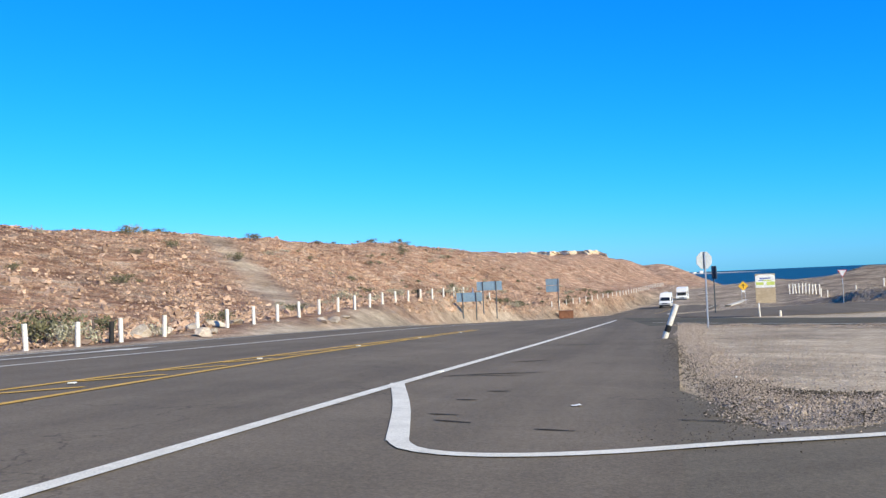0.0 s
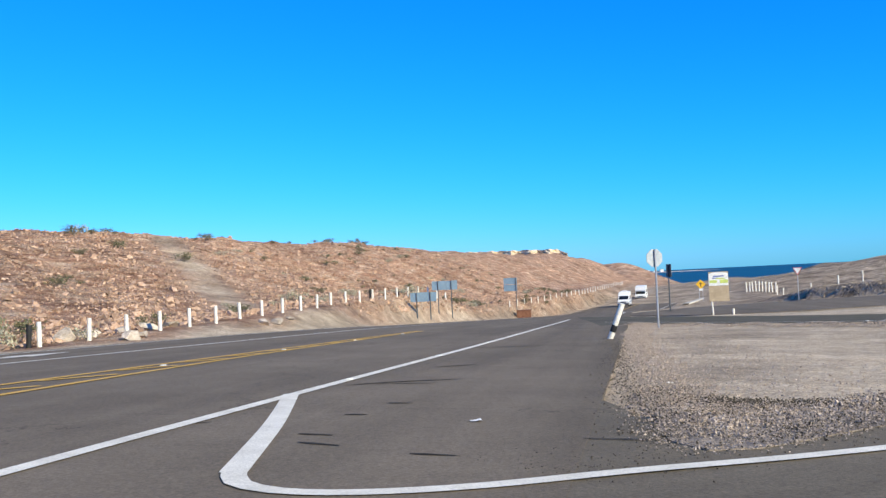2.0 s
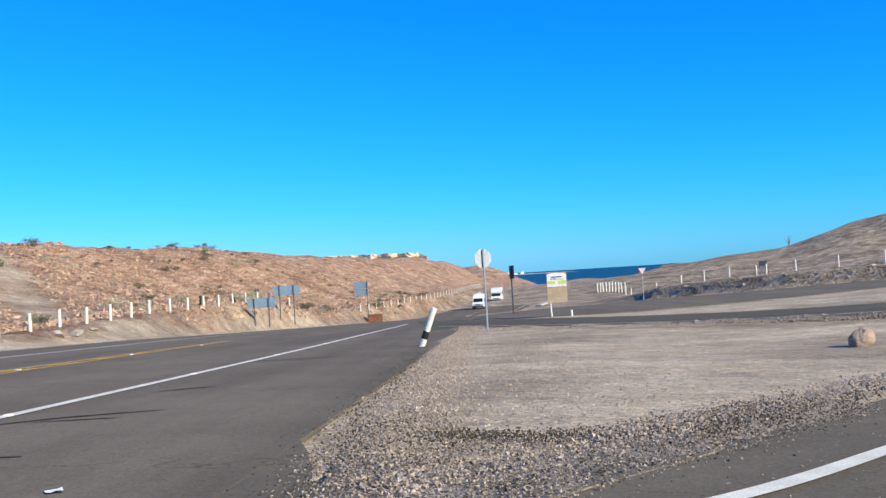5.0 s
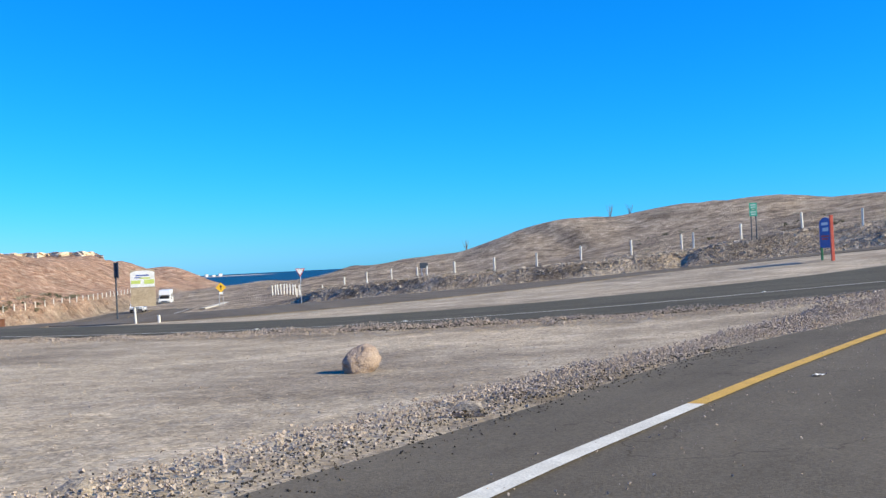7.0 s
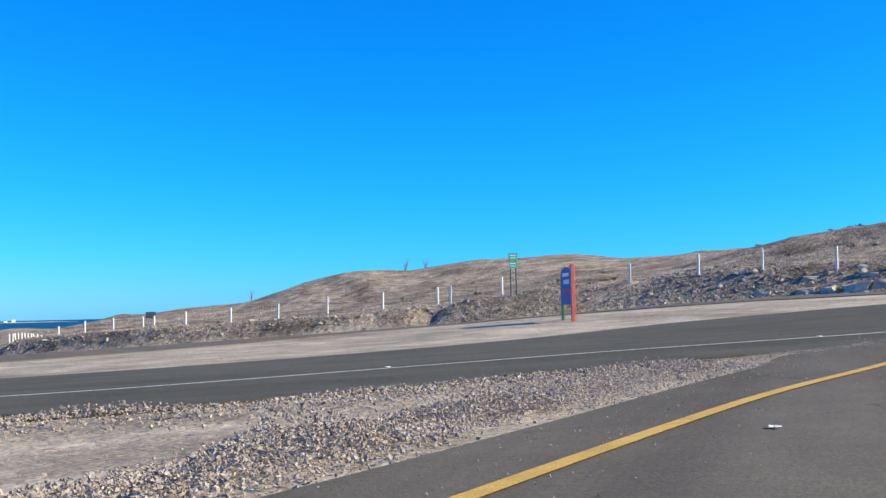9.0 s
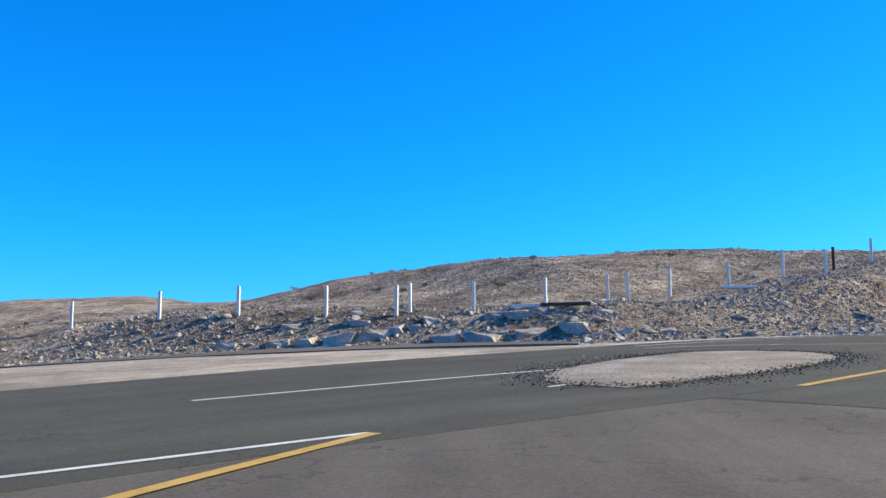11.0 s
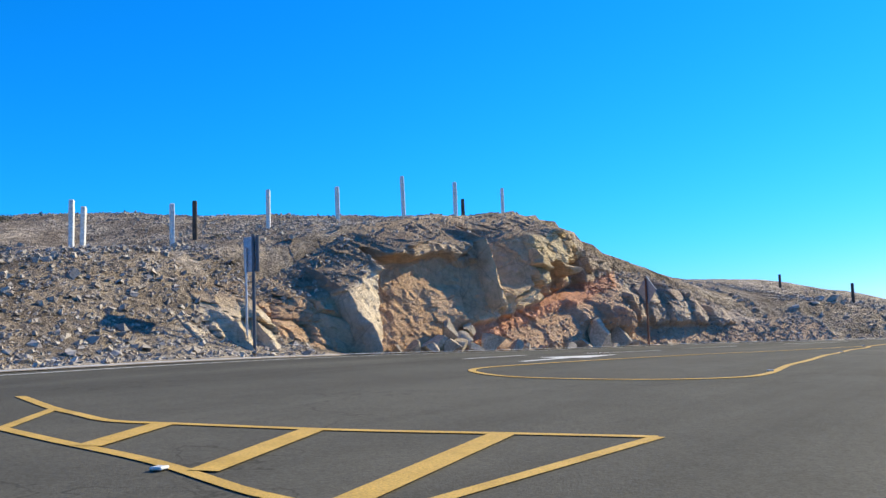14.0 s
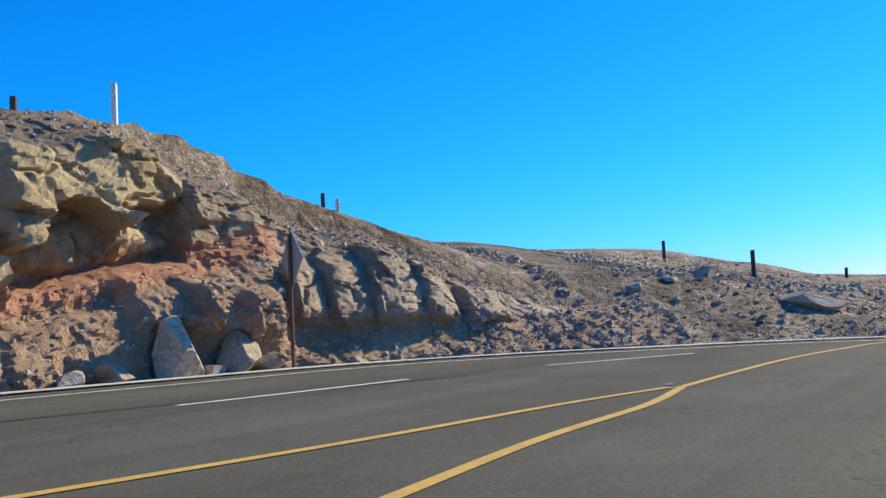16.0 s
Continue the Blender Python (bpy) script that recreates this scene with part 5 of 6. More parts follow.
for x, y, s in ((36.3, 27.3, 0.28), (24.26, 30.74, 0.22), (10.9, 16.2, 0.3), (14.7, 18.1, 0.3), (34.9, 26.5, 0.2)):
    boulder(GREYS[int(x) % 6], x, y, s, 0.15, (1.3, 1, .6), "small pale stone lying on the gravel", group="small stones")


def behind(lo, hi, count, near, far):
    """Spots behind the foot of the bank, by index along FOOT."""
    t = rng.uniform(lo, hi, count)
    i = np.floor(t).astype(int)
    f = (t - i)[:, None]
    p = FOOT[i, :2] * (1 - f) + FOOT[i + 1, :2] * f
    d = FOOT[i + 1, :2] - FOOT[i, :2]
    d = d / np.linalg.norm(d, axis=1)[:, None]
    o = rng.uniform(0, 1, count) ** 1.4 * (far - near) + near
    return p[:, 0] - d[:, 1] * o, p[:, 1] + d[:, 0] * o


# rubble on the banks: the largest blocks one by one, the rest as loose stuff
for k, (lo, hi, count) in enumerate(((6.0, 9.6, 100), (1.6, 6.0, 50), (15.8, 18.0, 60))):
    x, y = behind(lo, hi, count, 0.6, 6.5 if k != 2 else 14)
    d, _ = bank(x, y)
    for a, b, dd in zip(x, y, d):
        if dd > 0.3 and not (98 < a < 119 and b < 26 and k != 2):
            boulder(GREYS[random.randrange(6)], float(a), float(b), random.choice((0.18, 0.25, 0.34, 0.5)), 0.28, (random.uniform(0.9, 1.7), 1, random.uniform(0.4, 0.65)), "grey-brown rubble block on the bank", group="rubble blocks")
# ledges of paler rock in the cut bank, flat tops to the sky
for x, y, size, long, tall in ((77.3, 49.9, 1.1, 1.3, 0.7), (77.6, 48.5, 1.0, 1.2, 0.8), (78.0, 47.0, 1.5, 1.3, 0.7), (79.0, 45.8, 1.3, 1.5, 0.6), (79.7, 45.0, 0.9, 1.2, 0.7), (80.1, 44.3, 0.7, 1.4, 0.6), (79.1, 42.0, 1.4, 1.4, 0.7), (79.3, 40.4, 1.6, 1.5, 0.65),
                               (81.8, 41.0, 1.0, 1.3, 0.6), (81.9, 39.9, 1.2, 1.5, 0.5), (82.2, 39.0, 0.8, 1.2, 0.6), (80.6, 36.7, 1.3, 1.4, 0.6), (83.0, 36.4, 0.9, 1.4, 0.5), (79.2, 50.7, 0.9, 1.5, 0.5), (80.1, 47.3, 0.9, 1.6, 0.5), (80.9, 43.7, 0.9, 1.6, 0.5),
                               (80.1, 38.6, 1.1, 1.6, 0.5), (81.3, 34.9, 0.8, 1.4, 0.55), (82.9, 33.4, 0.6, 1.5, 0.5), (84.9, 31.6, 0.65, 1.4, 0.5), (76.7, 52.4, 0.9, 1.4, 0.6)):
    ob = new("rock_slab", SLABS[int(x * 5 + y * 3) % 4])
    ob.matrix_world = pose(x, y, float(land(x, y)) - 0.08 * size, random.uniform(-9, 9), random.uniform(-9, 9), -62 + random.uniform(-14, 14)) @ Matrix.Diagonal((size * long * 0.9, size * 0.9, size * tall * 0.9, 1))
    tagged(ob, "pale rock slab set in the cut bank", "rock", "rock slabs")
spots = []
for lo, hi, count, near, far in ((6.0, 10.2, 14000, 0.2, 8), (1.6, 6.0, 8000, 0.2, 8), (10.2, 16.0, 2600, 4.8, 12), (15.8, 18.0, 7000, 0.3, 26), (4.0, 12, 16000, 7, 45)):
    x, y = behind(lo, hi, count, near, far)
    d, _ = bank(x, y)
    ok = d > 0.15
    x, y = x[ok], y[ok]
    spots.append(np.stack([x, y, land(x, y) + 0.02, rng.choice((0.05, 0.09, 0.14, 0.22), len(x), p=(0.4, 0.35, 0.18, 0.07)) * rng.uniform(0.7, 1.3, len(x)) * (0.40 if near > 4 else 0.56)], -1))
pebbles("rubble", np.concatenate(spots), RUBBLE, "grey-brown rubble stones covering the cut banks")
s, n = rng.uniform(-10, 190, 40000), -14.6 - rng.uniform(0, 1, 40000) ** 1.2 * 37
x, y = A0.x + AD.x * s + AN.x * (n + bend(s)), A0.y + AD.y * s + AN.y * (n + bend(s))
wash = np.minimum(np.abs((x + 26) * 0.945 + (y - 110) * 0.327), 99)   # the washed-out gully stays bare
bare = (wash < 1.6) & (y > 58) & (y < 112)
x, y = np.where(bare, x - 4, x), np.where(bare, y - 9, y)
RED_STONE = island_material("red_stones", [(0.31, 0.19, 0.13), (0.51, 0.37, 0.275)], 0.42)
pebbles("red_rubble", np.stack([x, y, land(x, y) + 0.02, rng.choice((0.05, 0.085, 0.14, 0.24), 40000, p=(0.50, 0.33, 0.13, 0.04)) * rng.uniform(0.7, 1.4, 40000)], -1), RED_STONE, "reddish stones strewn over the ridge beside the highway")

# dry shrubs
SHRUB = island_material("dry_shrub", [(0.09, 0.095, 0.05), (0.19, 0.18, 0.11)], 0.4)
TWIG = material("grey_twigs", [(0.16, 0.13, 0.10), (0.26, 0.22, 0.18)], 0.9, 4, 20, 0.2)


def shrub_master(seed, leaves, tall, mat, label):
    r = random.Random(seed)
    ob = thing("shrub", (0, 0, -50), 0, label, "shrub", "desert shrubs")
    bm = bmesh.new()
    for _ in range(16):
        a, t = r.uniform(0, 6.28), r.uniform(0.15, 1.1)
        rod(bm, 0.014, 0.004, (0, 0, -0.05), (math.cos(a) * math.sin(t) * 0.5, math.sin(a) * math.sin(t) * 0.5, math.cos(t) * tall * 0.8), 4)
    part("stem", bm, TWIG, ob)
    bm = bmesh.new()
    lumps = [Vector((r.gauss(0, 0.3), r.gauss(0, 0.3), r.uniform(0.2, 0.75) * tall)) for _ in range(9)]
    for _ in range(leaves):
        c = r.choice(lumps) + Vector((r.gauss(0, 0.13), r.gauss(0, 0.13), r.gauss(0, 0.10)))
        c.z = max(c.z, 0.03)
        d = Vector((r.gauss(0, 1), r.gauss(0, 1), r.gauss(0.4, 1))).normalized() * r.uniform(0.04, 0.09)
        w = d.cross(Vector((r.gauss(0, 1), r.gauss(0, 1), r.gauss(0, 1)))).normalized() * 0.025
        bm.faces.new([bm.verts.new(c - d), bm.verts.new(c + w), bm.verts.new(c + d), bm.verts.new(c - w)])
    part("foliage", bm, mat, ob)
    return ob


PALE_SHRUB = island_material("pale_brush", [(0.30, 0.285, 0.20), (0.42, 0.40, 0.30)], 0.3)
masters = [shrub_master(k, 380, t, mat, label) for k, t, mat, label in ((1, 0.7, SHRUB, "low dry desert shrub with grey-green leaves"), (2, 0.9, SHRUB, "low dry desert shrub with grey-green leaves"), (3, 0.6, PALE_SHRUB, "pale straw-coloured desert brush, dry and rounded"))]
spots = []
r = random.Random(8)
while len(spots) < 150:
    s, n = r.uniform(5, 190), -r.choice((15, 16, 18, 20, 24, 28, 34, 40, 46, 50)) + r.gauss(0, 2)
    x, y = on_a(s, n)
    if n < -14.6:
        spots.append((x, y, r.choice((0.5, 0.7, 0.9, 1.3))))
for x, y, s in ((-13.5, 33.0, 1.7), (-12.5, 34.6, 1.3), (-12.0, 31.5, 1.1), (-15, 35.5, 1.2), (-14.5, 30.5, 1.5), (-31.8, 101, 1.3), (-30, 103, 1.1), (-23, 120, 0.9)):
    spots.append((x, y, s))
t = rng.uniform(2, 10.5, 60)
for k in t:
    i = int(k)
    p = FOOT[i, :2] * (1 - k + i) + FOOT[i + 1, :2] * (k - i)
    d = FOOT[i + 1, :2] - FOOT[i, :2]
    o = r.uniform(7, 55)
    x, y = p + np.array((-d[1], d[0])) / np.hypot(*d) * o
    spots.append((float(x), float(y), r.choice((0.25, 0.4, 0.55))))
for k, (x, y, s) in enumerate(spots):
    copy_thing(masters[k % 3], pose(x, y, float(land(x, y)) - 0.04, 0, 0, r.uniform(0, 360))).scale = (s, s, s * r.uniform(0.75, 1.1))
for ob in masters:
    x, y = on_a(40 + 9 * len(ob.name), -30)
    ob.matrix_world = pose(x, y, float(land(x, y)) - 0.04)


# tall bare-stemmed desert plants on the far hill
def ocotillo(x, y, tall, seed):
    r = random.Random(seed)
    ob = thing("ocotillo", (x, y, float(land(x, y)) - 0.1), r.uniform(0, 360), "tall bare ocotillo plant with thin grey stems", "plant", "ocotillo plants")
    for _ in range(9):
        a, t = r.uniform(0, 6.28), r.uniform(0.1, 0.5)
        out = Vector((math.cos(a) * math.sin(t), math.sin(a) * math.sin(t), math.cos(t))) * tall * r.uniform(0.7, 1.0)
        bm = bmesh.new()
        rod(bm, 0.05, 0.035, (0, 0, 0), out * 0.6, 5)
        rod(bm, 0.035, 0.015, out * 0.6, out + Vector((0, 0, 0.25)), 5)
        part("stem", bm, TWIG, ob)


for k, (x, y, tall) in enumerate(((163, 207.6, 3.6), (131, 226.0, 2.6), (167, 204.5, 2.8))):
    ocotillo(x, y, tall, k)


# ---- signs ----
SIGN_BACK = material("sign_back", [(0.30, 0.34, 0.38), (0.42, 0.46, 0.50)], 0.5, 2, 30, 0.05, metal=0.4)
SIGN_DARK = material("sign_back_dark", [(0.06, 0.075, 0.09), (0.11, 0.125, 0.14)], 0.5, 2, 30, 0.05, metal=0.3)
BLUE_BACK = material("sign_back_bluish", [(0.17, 0.26, 0.34), (0.25, 0.35, 0.43)], 0.5, 1.2, 20, 0.05, metal=0.3)
WHITE_SHEET = material("white_sheet", [(0.70, 0.70, 0.68), (0.82, 0.82, 0.80)], 0.5, 2, 30, 0.03)
RED_SHEET = material("red_sheet", [(0.50, 0.035, 0.03), (0.60, 0.06, 0.045)], 0.5, 2, 30, 0.03)
RED_POST = material("red_post_paint", [(0.58, 0.10, 0.06), (0.72, 0.16, 0.10)], 0.55, 3, 30, 0.05)
GREEN_POST = material("green_post_paint", [(0.03, 0.13, 0.06), (0.06, 0.2, 0.1)], 0.6, 3, 30, 0.05)
BLUE_SHEET = material("blue_sheet", [(0.02, 0.07, 0.30), (0.04, 0.12, 0.42)], 0.5, 3, 30, 0.03)
GREEN_SHEET = material("green_sheet", [(0.05, 0.36, 0.24), (0.09, 0.46, 0.32)], 0.5, 3, 30, 0.03)
YELLOW_SHEET = material("yellow_sheet", [(0.72, 0.42, 0.03), (0.82, 0.5, 0.05)], 0.5, 3, 30, 0.03)
TAN_SHEET = material("tan_sheet", [(0.36, 0.28, 0.18), (0.46, 0.37, 0.26)], 0.8, 2, 20, 0.1)
LIME_SHEET = material("lime_sheet", [(0.45, 0.55, 0.12), (0.6, 0.68, 0.2)], 0.6, 4, 30, 0.03)


def board(ob, name, w, h, z, mat, y=0.0, thick=0.03, round_top=0.0, label="", x=0.0):
    """A flat board of the sign, standing across x, its foot at height z."""
    pts = [(x - w / 2, z), (x + w / 2, z)]
    if round_top:
        for k in range(9):
            a = math.pi * k / 8
            pts.append((x + math.cos(a) * w / 2, z + h - round_top + math.sin(a) * round_top))
    else:
        pts += [(x + w / 2, z + h), (x - w / 2, z + h)]
    return part(name, plate(bmesh.new(), pts, y - thick / 2, y + thick / 2), mat, ob, label)


def pole(ob, h, x=0.0, r=0.03, mat=None, z=-0.3, y=0.05):
    return part("pole", rod(bmesh.new(), r, r, (x, y, z), (x, y, h), 8), mat or GALVANISED, ob)


def polygon(n, r, z, turn):
    return [(math.cos(2 * math.pi * (k + turn) / n) * r, z + math.sin(2 * math.pi * (k + turn) / n) * r) for k in range(n)]


def bars(ob, rows, mat, y, name="text_bar"):
    """Plain bars where writing cannot be read: x, z, width, height."""
    for x, z, w, h in rows:
        part(name, plate(bmesh.new(), [(x - w / 2, z), (x + w / 2, z), (x + w / 2, z + h), (x - w / 2, z + h)], y - 0.004, y + 0.004), mat, ob)


# stop sign, seen from behind
ob = thing("stop_sign", (11.33, 41.87, -1.42), 15, "octagonal stop sign on a thin steel pole, seen from behind", "road sign")
pole(ob, 3.5, 0, 0.04, y=-0.06)
part("panel", plate(bmesh.new(), polygon(8, 0.4, 3.16, 0.5), -0.012, 0.012), SIGN_BACK, ob)
part("face", plate(bmesh.new(), polygon(8, 0.37, 3.16, 0.5), 0.014, 0.018), RED_SHEET, ob, "red sign face with a white rim")
box_bm = box(bmesh.new(), 0.07, 0.05, 0.72, (0, -0.05, 2.8), 0.004)
part("backing_bar", box_bm, SIGN_DARK, ob, "dark mounting bar")

# pale information board on the median
ob = thing("information_board", (18.95, 57.0, -1.74), -14, "pale faded painted board on two posts on the median", "sign")
part("pole", rod(bmesh.new(), 0.055, 0.05, (-0.36, 0.06, -0.3), (-0.44, 0.06, 1.3), 8), WHITE_POST, ob)
panel = board(ob, "panel", 1.12, 1.72, 0.95, TAN_SHEET, 0, 0.05, label="tan lower panel")
head = board(ob, "header", 1.1, 0.78, 1.86, WHITE_SHEET, -0.04, 0.02, 0.12, "white header with a rounded top")
bars(ob, [(-0.3, 2.02, 0.42, 0.16), (0.3, 2.0, 0.45, 0.2), (0.1, 2.24, 0.5, 0.07)], LIME_SHEET, -0.056, "green_bar")
bars(ob, [(0.0, 2.38, 0.6, 0.06), (-0.2, 2.28, 0.3, 0.05)], BLUE_SHEET, -0.056)

# sign seen edge-on
ob = thing("road_sign", (20.2, 72.06, -1.95), 102, "narrow road sign on a dark pole, seen edge-on", "road sign")
pole(ob, 3.5, 0, 0.05, SIGN_DARK)
board(ob, "panel", 0.75, 0.95, 2.55, SIGN_DARK)

# yield sign
ob = thing("yield_sign", (45.39, 110.0, -3.3), -20, "white triangular yield sign with a red border", "road sign")
pole(ob, 3.4, 0, 0.04)
part("border", plate(bmesh.new(), [(0, 3.0), (0.52, 3.9), (-0.52, 3.9)], -0.012, 0.012), RED_SHEET, ob, "red border")
part("face", plate(bmesh.new(), [(0, 3.12), (0.42, 3.85), (-0.42, 3.85)], -0.02, -0.013), WHITE_SHEET, ob, "white face")

# warning diamond
x, y = 52.0, 168.0
ob = thing("warning_sign", (x, y, float(land(x, y))), -15, "yellow diamond warning sign with a black arrow on two posts", "road sign")
for dx in (-0.3, 0.3):
    pole(ob, 2.3, dx, 0.04)
part("panel", plate(bmesh.new(), polygon(4, 0.85, 3.0, 0.0), -0.012, 0.012), YELLOW_SHEET, ob)
part("arrow", plate(bmesh.new(), [(-0.05, 2.6), (0.07, 2.6), (0.07, 3.05), (0.25, 3.05), (0.0, 3.4), (-0.25, 3.05), (-0.05, 3.05)], -0.02, -0.014), BLACK_PAINT, ob, "black arrow")
board(ob, "plate", 0.6, 0.35, 1.9, WHITE_SHEET)

# concrete kerb of the median further on
kerb = ribbon("kerb", [(46.0, 158.6), (55, 180), (65.0, 204)], [(46.9, 158.3), (56, 179.6), (66.2, 203.5)], 0.16, CONCRETE, 2, 40, 0.4)
tagged(kerb, "pale concrete kerb round the end of the median", "kerb", kind="structure")

# backs of direction signs beyond the highway
for x, y, w, h, z0, top, n in ((4.4, 92.4, 2.4, 0.85, -2.2, 1.05, 1), (2.2, 83.0, 2.2, 0.78, -1.85, 0.2, 1), (15.0, 133.0, 1.8, 1.85, -3.5, 0.95, 2)):
    ob = thing("direction_sign", (x, y, z0), -4 if n == 1 else -10, "bluish-grey back of a direction sign on steel posts", "road sign", "direction signs")
    for dx in ((-w * 0.26, w * 0.26) if n == 1 else (w * 0.42,)):
        pole(ob, top - z0, dx, 0.05, SIGN_DARK, y=-0.06)
    for k in range(n):
        board(ob, "panel", w, h / n - 0.06 * (n - 1), top - z0 - h + k * h / n, BLUE_BACK)
RUST = material("rusty_brown", [(0.14, 0.06, 0.035), (0.24, 0.115, 0.07)], 0.85, 3, 25, 0.3)
ob = thing("rubbish_skip", (16.2, 129.0, float(land(16.2, 129.0)) + 0.02), -8, "rusty brown open container beside the highway", "container")
bm = bmesh.new()
box(bm, 1.9, 1.1, 0.95, (0, 0, 0.06), 0.02)
part("body", bm, RUST, ob)
part("rim", box(bmesh.new(), 1.98, 1.18, 0.07, (0, 0, 1.01), 0.01), RUST, ob)
for k in (-1, 1):
    part("foot", box(bmesh.new(), 0.12, 0.9, 0.06, (0.7 * k, 0, 0)), SIGN_DARK, ob)

# painted billboard and green sign before the bank
ob = thing("billboard", (55.0, 48.35, -0.52), 60, "blue painted billboard with rounded top, red and green posts", "billboard")
board(ob, "panel", 1.75, 1.72, 0.85, BLUE_SHEET, 0, 0.06, 0.42)
part("post", box(bmesh.new(), 0.16, 0.16, 2.85, (-0.98, 0, -0.2), 0.01), RED_POST, ob, "red painted post")
part("post", box(bmesh.new(), 0.12, 0.12, 1.1, (0.72, 0, -0.2), 0.01), GREEN_POST, ob, "green painted post")
for side in (-0.036, 0.036):
    bars(ob, [(0, 2.12, 1.0, 0.16), (-0.1, 1.78, 0.9, 0.2), (0.1, 1.86, 0.5, 0.1)], WHITE_SHEET, side)
    bars(ob, [(0, 1.45, 1.2, 0.1), (0, 1.3, 1.0, 0.08)], RED_SHEET, side)
ob = thing("green_sign", (72.0, 70.3, float(land(72.0, 70.3)) - 0.1), -28, "pale green information sign on two tall posts", "road sign")
for dx in (-0.2, 0.22):
    pole(ob, 3.1, dx, 0.05, SIGN_DARK)
for z in (2.1, 2.7):
    board(ob, "panel", 0.66, 0.54, z, GREEN_SHEET)
    bars(ob, [(0, z + 0.32, 0.45, 0.07), (0, z + 0.14, 0.4, 0.06)], WHITE_SHEET, -0.02)
x, y = 58.9, 107.0
ob = thing("small_sign", (x, y, float(land(x, y))), -25, "small dark sign on two white posts behind the fence", "sign")
for dx in (-0.25, 0.25):
    pole(ob, 1.3, dx, 0.05, WHITE_POST)
board(ob, "panel", 0.9, 0.6, 1.25, SIGN_DARK)

# two signs at the foot of the rock face, seen from behind
ob = thing("road_sign", (96.7, 24.4, float(road_level(96.7, 24.4)) - 0.1), 60, "rectangular road sign on a dark pole, seen from behind", "road sign")
pole(ob, 3.35, -0.16, 0.045, SIGN_DARK, y=0.06)
pole(ob, 3.0, 0.16, 0.03, GALVANISED, y=0.06)
board(ob, "panel", 0.62, 0.95, 2.35, SIGN_BACK)
board(ob, "edge", 0.10, 0.99, 2.33, SIGN_DARK, 0.02, 0.03, x=-0.3)
ob = thing("warning_sign", (112.6, 13.7, float(road_level(112.6, 13.7))), 39, "grey back of a diamond warning sign on a brown pole", "road sign")
pole(ob, 2.75, 0, 0.045, RUST)
part("panel", plate(bmesh.new(), polygon(4, 0.58, 2.25, 0.0), -0.012, 0.012), SIGN_BACK, ob)

# ---- vehicles on the highway ----
VAN_WHITE = material("white_vehicle_paint", [(0.70, 0.71, 0.72), (0.78, 0.79, 0.80)], 0.3, 0.6, 6, 0.0, spread=0.01, spec=0.5)
CAR_DARK = material("dark_car_paint", [(0.02, 0.022, 0.026), (0.035, 0.036, 0.04)], 0.3, 0.6, 6, 0.0, spread=0.01, spec=0.5)
VAN_BLUE = material("blue_trim_paint", [(0.03, 0.10, 0.24), (0.05, 0.14, 0.3)], 0.35, 0.8, 6, 0.0, spread=0.01)
GLASS = material("tinted_window", [(0.012, 0.015, 0.02), (0.02, 0.025, 0.03)], 0.08, 1, 8, 0.0, spread=0.01, spec=0.8)
TYRE = material("tyre_rubber", [(0.015, 0.015, 0.015), (0.03, 0.03, 0.03)], 0.85, 6, 30, 0.2)
LAMP = material("headlight_lens", [(0.5, 0.5, 0.5), (0.65, 0.65, 0.62)], 0.15, 3, 10, 0.0, spec=0.6)


